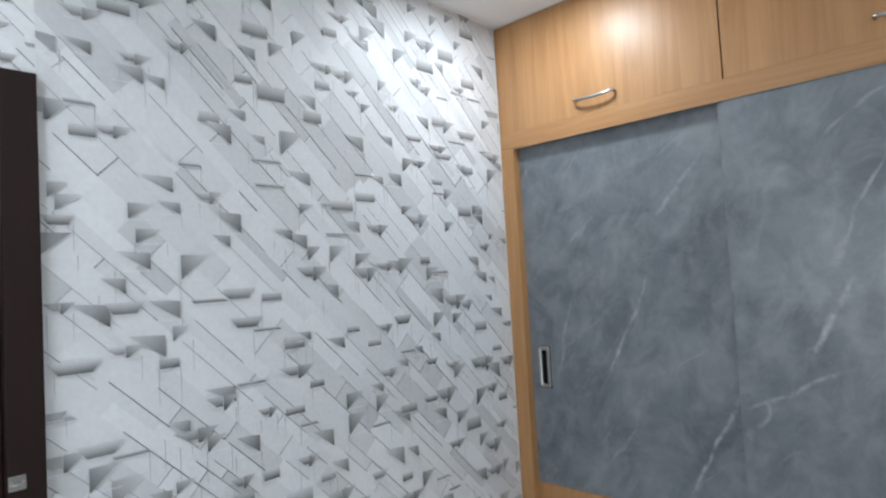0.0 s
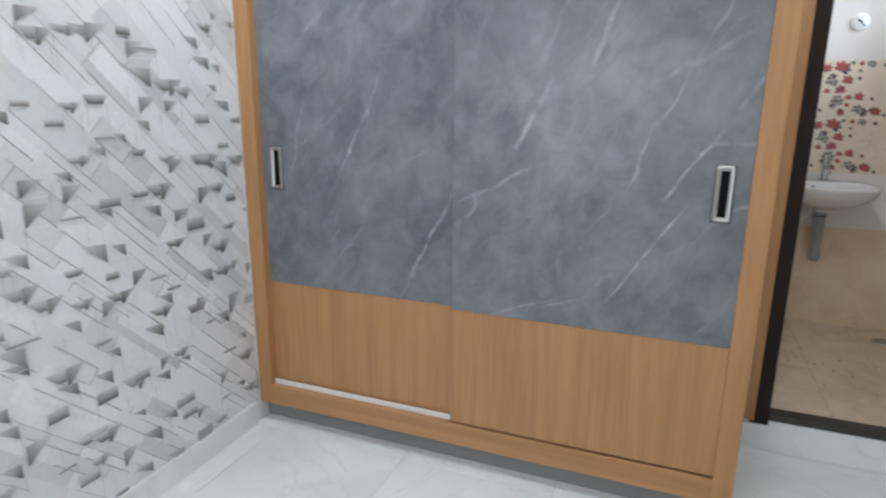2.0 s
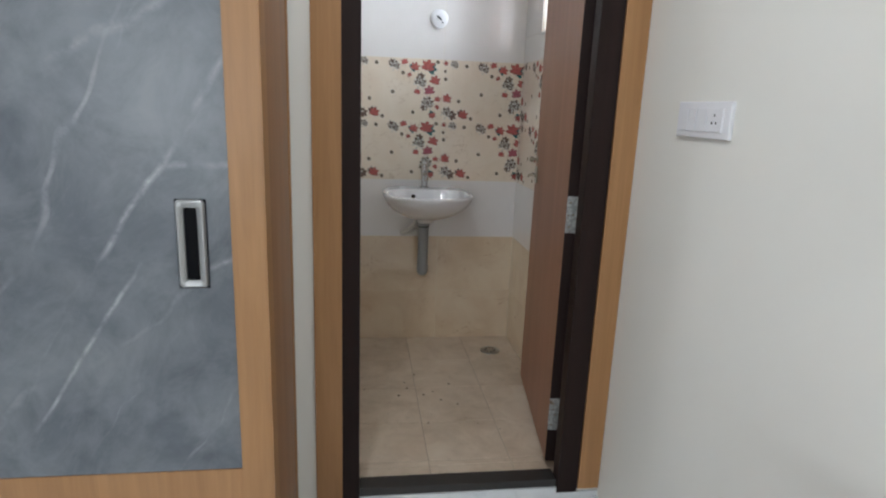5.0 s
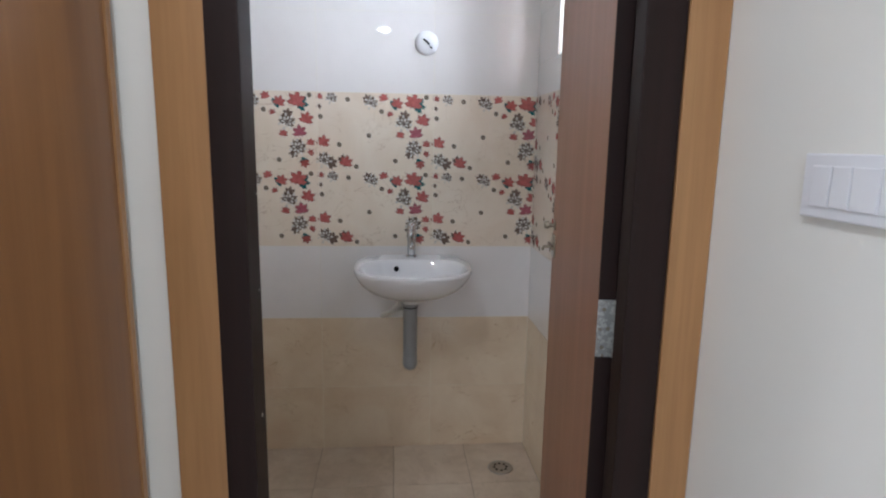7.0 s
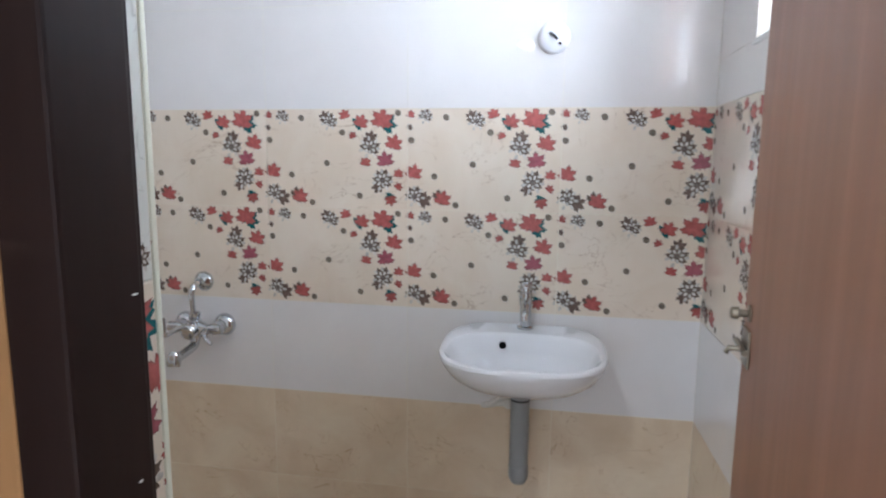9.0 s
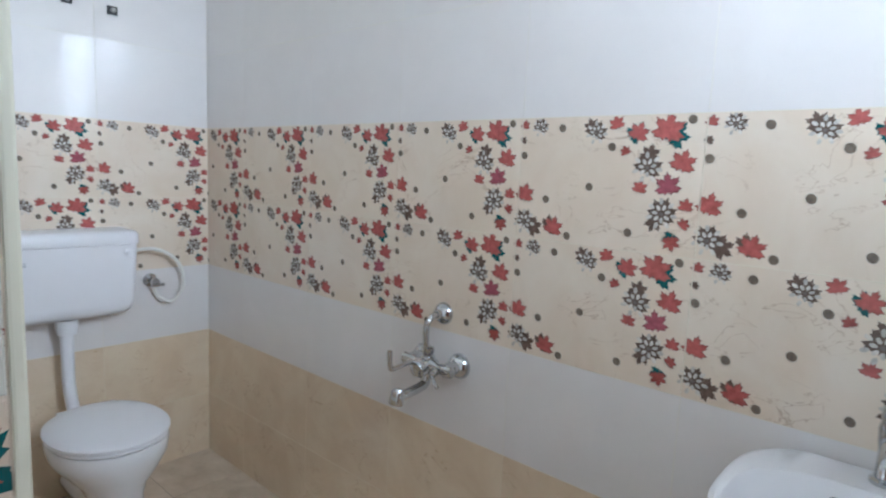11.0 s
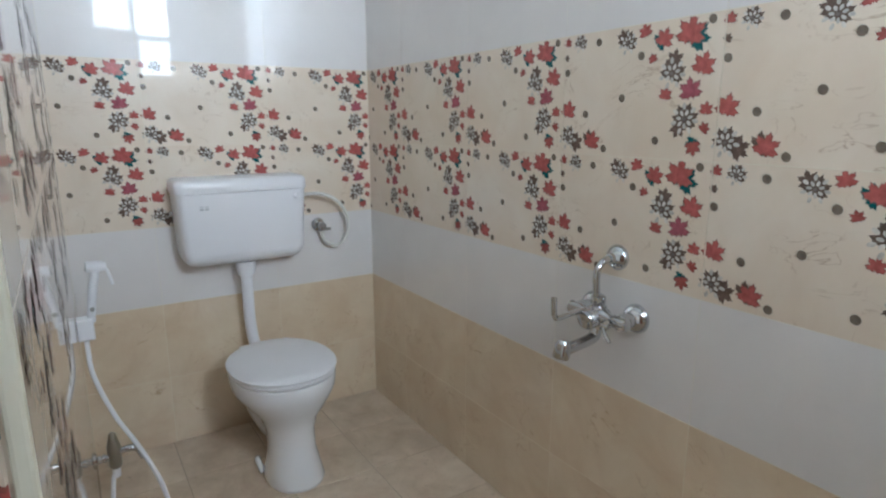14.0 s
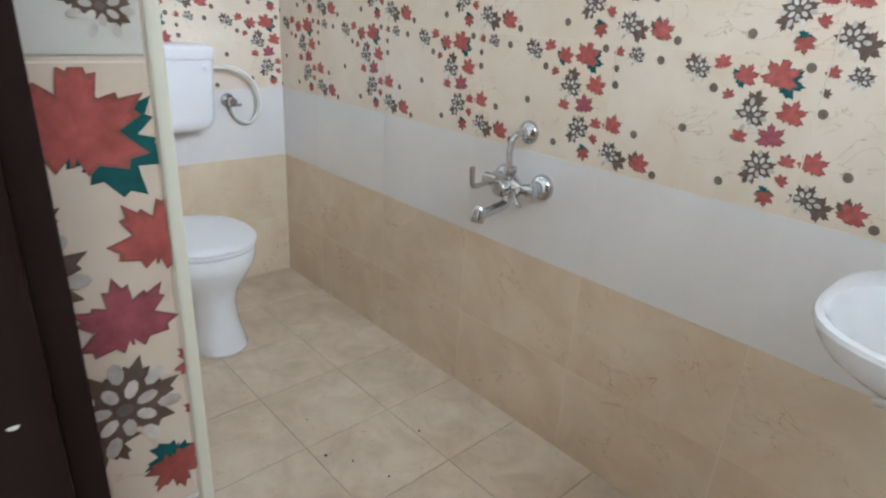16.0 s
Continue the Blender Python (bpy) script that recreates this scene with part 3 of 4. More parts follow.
tagged(part("threshold", boxes((2.153, 2.822, Y_DOOR - .004, Y_DOOR + .06, .016, .045), bevel=.003), M_STONE), "dark granite door sill with dusty top", "threshold", kind="structure")
tagged(part("step_riser", boxes((1.96, X_E, Y_DOOR - .010, Y_DOOR - .001, BED_Z, -.004), (2.1525, 2.8225, Y_DOOR - .010, Y_DOOR + .03, -.0041, .0155), bevel=.001), M_FLOORW), "white tile riser below the bathroom door", "step", kind="structure")
tagged(part("baseboard_east", boxes((X_E - .012, X_E - .001, Y_S, Y_DOOR - .011, BED_Z, BED_Z + .1), bevel=.002), M_FLOORW), "white tile skirting along the cream wall", "skirting", kind="structure")
tagged(part("baseboard_west", boxes((X_W + .001, X_W + .012, -3.6, -1.96, BED_Z, BED_Z + .1), bevel=.002), M_FLOORW), "white tile skirting along the wallpapered wall", "skirting", kind="structure")

# ---- bedroom: wardrobe with two sliding doors ----
WX0, WX1, WY = X_W + .003, 1.979, -1.920
W_BOT, W_TOP = -.03, 1.933
wardrobe = thing("wardrobe", "oak laminate wardrobe with two grey marble-look sliding doors", "wardrobe", (1.02, WY, BED_Z))
TO_W = Matrix.Translation((-1.02, -WY, -BED_Z))


def wpart(name, bm, mat, parent=None, label="", smooth=False):
    bm.transform(TO_W)
    return part(name, bm, mat, parent or wardrobe, label, smooth)


wpart("stile", boxes((WX0, .152, WY, WY + .06, W_BOT, W_TOP), bevel=.002), M_WOOD)
wpart("stile", boxes((1.914, WX1, WY, WY + .06, W_BOT, W_TOP), bevel=.002), M_WOOD)
wpart("bottom_rail", boxes((.152, 1.914, WY, WY + .06, W_BOT, .058), bevel=.002), M_WOODH)
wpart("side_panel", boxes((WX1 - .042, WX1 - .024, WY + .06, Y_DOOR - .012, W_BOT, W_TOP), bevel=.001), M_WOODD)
wpart("back_panel", boxes((WX0, WX1 - .02, Y_DOOR - .03, Y_DOOR - .014, W_BOT, W_TOP)), M_WOOD)
wpart("fascia", boxes((.152, 1.914, WY + .001, WY + .005, W_TOP - .006, W_TOP + .0015)), M_WOODH)
wpart("plinth", boxes((WX0, WX1 - .02, WY + .05, WY + .09, BED_Z, W_BOT)), paint("grey_plinth", (.22, .22, .22)), None, "recessed grey plinth")
wpart("track", boxes((.153, 1.902, WY + .023, WY + .05, .058, .0645), (.153, 1.902, WY + .024, WY + .028, .065, .08), bevel=.001), M_ALU, None, "white aluminium sliding track")


def sliding_door(x0, x1, y, handle_x):
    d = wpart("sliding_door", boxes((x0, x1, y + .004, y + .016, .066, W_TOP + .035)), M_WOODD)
    wpart("marble_panel", boxes((x0, x1, y, y + .0045, .522, W_TOP + .034), bevel=.0008), M_GREY, d, "grey veined marble-look laminate panel")
    wpart("wood_panel", boxes((x0, x1, y, y + .0045, .067, .5205), bevel=.0008), M_WOOD, d, "light oak laminate lower panel")
    hx0, hx1, hz0, hz1 = handle_x - .027, handle_x + .027, .918, 1.088
    bm = bmesh.new()
    cx, cz, w, t = handle_x, (hz0 + hz1) / 2, (hx1 - hx0) / 2, (hz1 - hz0) / 2

    def ring(inset, depth, r):
        pts = []
        for sx, sz, a0 in ((1, 1, 0), (-1, 1, 90), (-1, -1, 180), (1, -1, 270)):
            for s in range(5):
                a = radians(a0 + s * 22.5)
                pts.append(bm.verts.new((cx + sx * (w - inset - r) + r * math.cos(a), y - depth, cz + sz * (t - inset - r) + r * math.sin(a))))
        return pts

    loops = [ring(0, .0013, .009), ring(.0008, .006, .0085), ring(.004, .009, .008), ring(.010, .0085, .006), ring(.015, .005, .004), ring(.0155, .0013, .004)]
    for p, q in zip(loops, loops[1:]):
        for s in range(len(p)):
            bm.faces.new([p[s - 1], p[s], q[s], q[s - 1]])
    bmesh.ops.recalc_face_normals(bm, faces=bm.faces[:])
    h = wpart("handle", bm, M_PULL, d, "flush brushed steel pull with dark slot", True)
    return h, (hx0 - .0008, hx1 + .0014, y - .0012, y - .0004, hz0 - .0012, hz1 + .0006)


for args in ((.152, 1.03, WY + .040, .218), (.982, 1.914, WY + .006, 1.842)):
    h, slot = sliding_door(*args)
    # black plate fills the slot and rims the pull with a dark shade line
    wpart("slot", boxes(slot), M_SLOT, h)

# loft cabinets above
loft_cab = thing("loft_cabinet", "oak laminate loft cabinet above the wardrobe up to the ceiling", "cabinet", (1.02, WY, W_TOP))
TO_L = Matrix.Translation((-1.02, -WY, -W_TOP))


def lpart(name, bm, mat, parent=None, label="", smooth=False):
    bm.transform(TO_L)
    return part(name, bm, mat, parent or loft_cab, label, smooth)


lpart("carcass", boxes((WX0, WX1, WY + .022, Y_DOOR - .012, W_TOP + .042, CEIL_Z - .002)), M_WOOD)
lpart("rail", boxes((WX0, WX1, WY + .001, WY + .005, W_TOP + .002, W_TOP + .0645), bevel=.0004), M_WOODH)
for a, b, hx in ((WX0, 1.006, .547), (1.011, WX1, 1.5)):
    d = lpart("cabinet_door", boxes((a, b, WY + .001, WY + .021, W_TOP + .065, CEIL_Z - .003), bevel=.0006), M_WOOD)
    bm = bmesh.new()
    zz = W_TOP + .125
    tube(bm, [(hx - .08, WY + .001, zz), (hx - .08, WY - .018, zz), (hx - .06, WY - .026, zz - .004), (hx, WY - .03, zz - .008), (hx + .06, WY - .026, zz - .004), (hx + .08, WY - .018, zz), (hx + .08, WY + .001, zz)], .006, 10, 4)
    lpart("handle", bm, M_STEEL, d, "curved brushed metal pull handle", True)

# ---- bedroom: entrance door on the wallpapered wall ----
entry = thing("bedroom_door", "dark brown enamelled bedroom door in its frame", "door", (X_W, -4.08, BED_Z), kind="structure")
TO_E = Matrix.Translation((-X_W, 4.08, -BED_Z))


def epart(name, bm, mat, parent=None, label="", smooth=False):
    bm.transform(TO_E)
    return part(name, bm, mat, parent or entry, label, smooth)


for a, b in ((-4.55, -4.48), (-3.69, -3.62)):
    epart("jamb", boxes((X_W - .1, X_W + .018, a, b, BED_Z, 1.905), bevel=.004), M_DARK)
epart("head", boxes((X_W - .1, X_W + .018, -4.479, -3.691, 1.835, 1.905), bevel=.004), M_DARK)
leaf_e = epart("leaf", boxes((X_W - .045, X_W - .01, -4.478, -3.692, BED_Z + .01, 1.833), bevel=.003), M_DARK)
bm = bmesh.new()
lathe(bm, (X_W - .012, -3.73, .87), (1, 0, 0), [(0, .026), (.008, .026), (.012, .012), (.05, .012)])
tube(bm, [(X_W + .036, -3.73, .87), (X_W + .04, -3.79, .87), (X_W + .036, -3.85, .868)], .009, 10, 4)
epart("door_handle", bm, M_STEEL, leaf_e, "brushed steel lever handle", True)

bm = boxes((X_W + .0185, X_W + .0215, -3.689, -3.658, 1.012, 1.042), bevel=.001)
epart("strike_plate", bm, M_STEEL, None, "small brushed steel latch plate")
bm = bmesh.new()
tube(bm, [(X_W + .02, -3.683, 1.027), (X_W + .036, -3.683, 1.027), (X_W + .04, -3.675, 1.027), (X_W + .036, -3.664, 1.027), (X_W + .02, -3.664, 1.027)], .004, 10, 4)
epart("staple", bm, M_STEEL, None, "bent steel staple of the latch", True)

# ---- bathroom door leaf, opened inwards ----
leaf = thing("bathroom_door", "brown laminate flush door standing open into the bathroom", "door", (2.811, -1.235, .040), rz=82.4)
part("edge_band", boxes((-.0035, 0, -.034, 0, .012, 1.95), bevel=.0008), M_DARK, leaf, "dark brown painted edge")
door_leaf = part("leaf", boxes((.0005, .695, -.034, 0, .012, 1.95), bevel=.003), M_LEAFD, leaf)


def hinge(z):
    """A butt hinge: a plate with three screws, and a barrel of five knuckles."""
    h = part("hinge", boxes((-.0062, -.0036, -.033, .0005, z, z + .12), bevel=.0008), M_GALV, leaf, "paint-spotted steel butt hinge")
    for i in range(5):
        bm = bmesh.new()
        lathe(bm, (-.0085, -.0375, z + .0243 * i), (0, 0, 1), [(0, .0052), (.0008, .0060), (.0220, .0060), (.0228, .0052)], 14)
        part("knuckle", bm, M_GALV, h, "", True)
    bm = boxes((-.0062, -.0036, -.060, -.044, z + .001, z + .119), bevel=.0008)
    part("frame_plate", bm, M_GALV, h)
    for dy, dz in ((-.012, .02), (-.022, .06), (-.012, .10)):
        bm = bmesh.new()
        lathe(bm, (-.0061, dy, z + dz), (-1, 0, 0), [(0, .0042), (.0008, .0040), (.0009, .001)], 12)
        part("screw", bm, M_OLDSTEEL, h, "", True)


M_OLDSTEEL = Mat("tarnished_steel", (.30, .26, .20), .35, .9).m
for z in (.137, .848, 1.68):
    hinge(z)
part("bolt_plate", boxes((.62, .68, .0005, .005, .93, 1.0), bevel=.002), M_OLDSTEEL, leaf)
bm = bmesh.new()
tube(bm, [(.605, .012, .965), (.693, .012, .965)], .006, 10)
tube(bm, [(.635, .012, .965), (.635, .034, .965), (.637, .038, .955)], .005, 10)
part("bolt", bm, M_OLDSTEEL, leaf, "steel sliding bolt", True)
bm = bmesh.new()
lathe(bm, (.645, .0005, 1.03), (0, 1, 0), [(0, .016), (.003, .016), (.005, .007), (.018, .007), (.021, .012), (.032, .011), (.035, .005)], 18)
part("knob", bm, M_OLDSTEEL, leaf, "small steel door knob", True)

# ---- bedroom: switches, dressing table ----


def switch_plate(y0, y1, z0, z1, modules):
    s = thing("switch_plate", "white modular switch plate on the cream wall", "switch", (X_E, (y0 + y1) / 2, (z0 + z1) / 2), "switch plates")
    c = Matrix.Translation((-X_E, -(y0 + y1) / 2, -(z0 + z1) / 2))
    bm = boxes((X_E - .011, X_E - .0005, y0, y1, z0, z1), bevel=.004, segs=3)
    bm.transform(c)
    part("plate", bm, M_PLASTIC, s)
    for a, b, kind in modules:
        bm = boxes((X_E - .0145, X_E - .010, a + .001, b - .001, z0 + .016, z1 - .016), bevel=.0015)
        bm.transform(c)
        m = part("switch" if kind == "switch" else "socket", bm, M_PLASTIC, s)
        if kind == "socket":
            mid, zc = (a + b) / 2, (z0 + z1) / 2
            bm = bmesh.new()
            for dy, dz in ((0, .011), (-.008, -.006), (.008, -.006)):
                lathe(bm, (X_E - .0143, mid + dy, zc + dz), (-1, 0, 0), [(0, .003), (.0006, .003)], 10)
            bm.transform(c)
            part("pin_holes", bm, M_SLOT, m)
    return s


switch_plate(-1.81, -1.585, 1.222, 1.307, [(-1.64, -1.605, "switch"), (-1.675, -1.641, "switch"), (-1.72, -1.676, "switch"), (-1.785, -1.722, "socket")])
switch_plate(-2.47, -2.235, 1.206, 1.288, [(-2.34, -2.262, "switch"), (-2.44, -2.342, "switch")])

table = thing("dressing_table", "wall-fixed dressing table with white quartz top and oak drawer box", "dressing table", (2.82, -2.8, .3))
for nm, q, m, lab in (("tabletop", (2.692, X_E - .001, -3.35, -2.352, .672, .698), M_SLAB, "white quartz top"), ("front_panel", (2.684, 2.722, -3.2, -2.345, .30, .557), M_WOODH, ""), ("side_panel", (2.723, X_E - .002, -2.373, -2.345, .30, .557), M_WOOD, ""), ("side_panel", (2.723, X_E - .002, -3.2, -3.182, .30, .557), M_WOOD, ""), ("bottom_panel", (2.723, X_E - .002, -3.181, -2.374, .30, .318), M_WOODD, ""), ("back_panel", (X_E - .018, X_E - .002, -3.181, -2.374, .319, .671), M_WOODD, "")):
    bm = boxes(q, bevel=.002)
    bm.transform(Matrix.Translation((-2.82, 2.8, -.3)))
    part(nm, bm, m, table, lab)

# ---- wallpaper print ----


def wallpaper_print(name, frame_m, u0, u1, z0, z1, seed, parent):
    """Slanted hairlines, pale bands and shaded facets, a print a hair proud of the paper."""
    rng = random.Random(seed)
    bm = bmesh.new()
    ink = bm.loops.layers.float_color.new("ink")

    count = [0]

    def face(pts, cols, layer):
        if any(not (u0 < p[0] < u1 and z0 < p[1] < z1) for p in pts):
            pts = clip(pts, u0, u1, z0, z1)
            if len(pts) < 3:
                return
            cols = [sum(cols) / len(cols)] * len(pts)
        count[0] += 1
        f = bm.faces.new([bm.verts.new((a, -.0002 - .0012 * layer - .0000011 * count[0], b)) for a, b in pts])
        for lp, g in zip(f.loops, cols):
            lp[ink] = (g * .985, g, g * 1.03, 1)
        f.normal_update()
        if f.normal.y > 0:
            f.normal_flip()

    S = math.sqrt(.5)
    cmin, cmax = (u0 + z0) * S, (u1 + z1) * S
    smin, smax = (u0 - z1) * S, (u1 - z0) * S

    def at(s, c):
        return ((s + c) * S, (c - s) * S)

    def slant(s0, c0, ln, w, tone, layer, fade=1.0):
        face([at(s0, c0), at(s0 + ln, c0), at(s0 + ln, c0 + w), at(s0, c0 + w)], [tone * fade, tone, tone, tone * fade], layer)

    area = (u1 - u0) * (z1 - z0)
    # slanted boards in slightly different whites, cut into lengths, with fine edge lines
    c0 = cmin
    while c0 < cmax:
        w = rng.uniform(.024, .070)
        s0 = smin - rng.uniform(0, .3)
        while s0 < smax:
            ln = rng.uniform(.09, .42)
            u, z = at(s0 + ln / 2, c0)
            if u0 - .3 < u < u1 + .3 and z0 - .3 < z < z1 + .3:
                g = rng.choice((.60, .655, .68, .70, .715, .73, .745, .76))
                hw, d = rng.uniform(.0013, .0024), rng.uniform(.10, .32)
                slant(s0, c0, ln, w, g, 0, 1.02)
                if rng.random() < .72:
                    slant(s0 + rng.uniform(0, .3) * ln, c0, ln * rng.uniform(.5, 1.0), hw, d, 1, 1.3)
                if rng.random() < .34:
                    slant(s0 + ln, c0, hw, w, d * 1.2, 1)
                if rng.random() < .10:
                    slant(s0 + ln * .2, c0 + w * .35, ln * .6, w * .3, g * .9, 1, 1.1)
            s0 += ln
        c0 += w
    # shaded facets with crisp lower edges, some with the upright edges of a block under them
    cell = .100
    for i in range(int((u1 - u0) / cell) + 2):
        for j in range(int((z1 - z0) / cell) + 2):
            if rng.random() < .10:
                continue
            x = u0 + (i + rng.uniform(-.5, .5)) * cell + (j % 2) * cell / 2
            z = z0 + (j + rng.uniform(-.5, .5)) * cell
            k, d, lt = rng.random(), rng.uniform(.06, .17), rng.uniform(.52, .70)
            q = rng.uniform(.046, .090)
            h = q * rng.uniform(.5, .85)
            mid = .45 * lt + .55 * d
            if k < .24:
                face([(x - q * .5, z + h), (x + q * .5, z + h * .9), (x + q * .5, z)], [lt, mid, d], 2)
            elif k < .46:
                face([(x - q * .5, z + h), (x + q * .4, z + h), (x - q * .5, z)], [mid, lt, d], 2)
            elif k < .60:
                h *= .66
                face([(x - q * .5, z + h), (x + q * .5, z + h), (x + q * .5, z), (x - q * .5, z)], [lt, lt, d, d * 1.3], 2)
            elif k < .72:
                h *= .55
                face([(x - q * .75, z + h), (x + q * .65, z + h), (x + q * .35, z), (x - q * .45, z)], [lt, lt, d, d], 2)
            elif k < .90:
                face([(x - q * .75, z + h * .8), (x, z + h * .8), (x, z + h * .25), (x - q * .3, z + h * .25)], [lt, lt, d * 1.2, d * 1.5], 2)
                face([(x + .001, z + h * .8), (x + q * .7, z + h * .8), (x + q * .1, z), (x + .001, z)], [mid, lt, d, d], 2)
            else:
                face([(x - q * .6, z + .009), (x + q * .45, z + .009), (x + q * .6, z), (x - q * .5, z)], [lt, lt, d, d], 2)
            face([(x - q * .5, z - .002), (x + q * .5, z - .002), (x + q * .5, z - .0005), (x - q * .5, z - .0005)], [.80, .80, .80, .80], 2)
            for side in (-.55, .55):
                if rng.random() < .42:
                    v = rng.uniform(.03, .10)
                    face([(x + side * q, z - v), (x + side * q + .0016, z - v), (x + side * q + .0016, z), (x + side * q, z)], [.60, .60, .38, .38], 1)
    bmesh.ops.triangulate(bm, faces=bm.faces[:])
    ob = part(name, bm, M_PAPERINK)
    ob.matrix_world = frame_m
    ob.parent = parent
    return ob


wallpaper_print("geometric_print", pose(X_W, 0, 0, 0, 0, 90), -3.618, -1.93, BED_Z + .1, CEIL_Z - .001, 5, west)
wallpaper_print("geometric_print", pose(X_W, 0, 0, 0, 0, 90), -5.29, -4.552, BED_Z, CEIL_Z - .001, 6, west)
wallpaper_print("geometric_print", pose(X_W, 0, 0, 0, 0, 90), -4.55, -3.619, 1.907, CEIL_Z - .001, 7, west)
panel = tagged(part("wallpaper_panel", boxes((X_E - .003, X_E - .0005, -3.3, -2.362, .699, 2.0)), M_PAPER), "grey geometric wallpaper panel above the white shelf", "wall panel")
wallpaper_print("geometric_print", pose(X_E - .003, 0, 0, 0, 0, -90), 2.363, 3.299, .700, 1.999, 8, panel)

# ---- bedroom: unseen ceiling lights, three of them added fill ----
for i, (x, y) in enumerate(UNSEEN_DOWNLIGHTS):
    dl = thing("unseen_ceiling_light", "unseen round white lit LED downlight in the ceiling", "light", (x, y, CEIL_Z), "ceiling lights")
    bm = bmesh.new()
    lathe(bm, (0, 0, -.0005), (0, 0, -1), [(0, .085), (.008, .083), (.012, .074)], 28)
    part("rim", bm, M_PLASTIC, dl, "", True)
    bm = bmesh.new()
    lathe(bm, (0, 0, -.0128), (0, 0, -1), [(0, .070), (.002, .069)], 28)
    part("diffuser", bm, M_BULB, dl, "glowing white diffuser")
    # lamp of each unseen downlight, mostly fill for the bedroom
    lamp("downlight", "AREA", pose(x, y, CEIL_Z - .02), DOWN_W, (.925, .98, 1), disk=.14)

bw = thing("window_2", "white aluminium bedroom window behind the start", "window", (.88, Y_S, .78), kind="structure")
part("window_frame", boxes((-.48, -.44, -.09, -.05, 0, 1.08), (.44, .48, -.09, -.05, 0, 1.08), (-.44, .44, -.09, -.05, 0, .04), (-.44, .44, -.09, -.05, 1.04, 1.08), (-.02, .02, -.088, -.052, .04, 1.04), bevel=.002), M_ALU, bw)
for a, d in ((-.439, -.021), (.021, .439)):
    p = part("pane", boxes((a, d, -.072, -.068, .041, 1.039)), M_GLASS, bw)
    p.visible_shadow = False

# ---- bathroom: basin with tap ----
BX, BZ = 2.47, .862


def basin():
    b = thing("wash_basin", "white ceramic wall-hung wash basin with grey waste pipe", "basin", (BX, 0, BZ))
    n, bm = 48, bmesh.new()

    def ring(z, rx, y0, y1, flat=-.004):
        out, cy, ry = [], (y0 + y1) / 2, abs(y1 - y0) / 2
        for k in range(n):
            t = 2 * math.pi * k / n
            c, s = math.cos(t), math.sin(t)
            f = (abs(c) ** 3 + abs(s) ** 3) ** (-1 / 3)
            out.append((.957 * rx * c * f, min(cy + ry * s * f, flat), z))
        return out

    outer = [ring(-.158, .042, -.185, -.06), ring(-.145, .046, -.195, -.05), ring(-.13, .075, -.24, -.03), ring(-.112, .125, -.30, .0), ring(-.085, .172, -.355, .01), ring(-.055, .203, -.395, .015), ring(-.025, .220, -.418, .02), ring(-.007, .226, -.426, .02), ring(0, .224, -.424, .018), ring(.003, .215, -.415, .012)]
    inner = [ring(0, .204, -.405, -.09, -.085), ring(-.012, .197, -.398, -.098, -.092), ring(-.05, .180, -.375, -.108, -.1), ring(-.09, .135, -.32, -.13, -.11), ring(-.112, .06, -.25, -.165, -.11), ring(-.116, .02, -.22, -.185, -.11)]
    loft(bm, outer + inner)
    part("bowl", bm, M_CERAMIC, b, "", True)
    bm = bmesh.new()
    lathe(bm, (-.06, -.106, -.034), (0, -1, .3), [(0, .0105), (.003, .0105), (.004, .007)], 16)
    part("overflow_hole", bm, M_SLOT, b)
    bm = bmesh.new()
    lathe(bm, (0, -.202, -.1165), (0, 0, 1), [(0, .024), (.003, .023), (.004, .01)], 20)
    part("drain_cap", bm, M_CHROME, b, "", True)
    bm = bmesh.new()
    lathe(bm, (-.005, -.12, -.15), (0, 0, -1), [(0, .036), (.022, .036), (.024, .030), (.03, .030), (.031, .027), (.272, .027), (.285, .021), (.291, .01)], 24)
    wp = part("waste_pipe", bm, M_GREYPIPE, b, "matt grey plastic waste pipe", True)
    bm = bmesh.new()
    lathe(bm, (-.005, -.12, -.1795), (0, 0, -1), [(0, .0285), (.001, .0295), (.006, .0295), (.007, .0285)], 24)
    part("gasket", bm, M_BLACK, wp, "black rubber gasket ring", True)
    bm = bmesh.new()
    lathe(bm, (-.005, -.12, -.385), (0, 0, -1), [(0, .0275), (.001, .0285), (.030, .0285), (.031, .0275)], 24)
    part("end_collar", bm, M_GREYPIPE, wp, "", True)
    bm = bmesh.new()
    tube(bm, [(-.035, -.075, -.12), (-.05, -.10, -.17), (-.085, -.11, -.205), (-.115, -.085, -.225), (-.10, -.06, -.235), (-.06, -.05, -.228), (-.045, -.04, -.225)], .008, 10, 5)
    part("inlet_hose", bm, M_HOSE, b, "thin white water hose", True)
    bm = bmesh.new()
    lathe(bm, (-.04, .0, -.225), (0, -1, 0), [(0, .022), (.006, .022), (.008, .012), (.05, .012), (.052, .016), (.07, .015)], 16)
    part("stop_valve", bm, M_HOSE, b, "small ivory stop valve", True)
    t = thing("basin_tap", "chrome pillar tap on the wash basin", "tap", (BX, -.045, BZ + .003))
    bm = bmesh.new()
    lathe(bm, (0, 0, 0), (0, 0, 1), [(0, .024), (.006, .024), (.009, .017), (.06, .016), (.075, .019), (.10, .020), (.108, .017)], 20)
    part("body", bm, M_CHROME, t, "", True)
    bm = bmesh.new()
    tube(bm, [(0, -.012, .07), (0, -.05, .078), (0, -.088, .064), (0, -.096, .046)], .0105, 12, 4)
    part("spout", bm, M_CHROME, t, "", True)
    bm = bmesh.new()
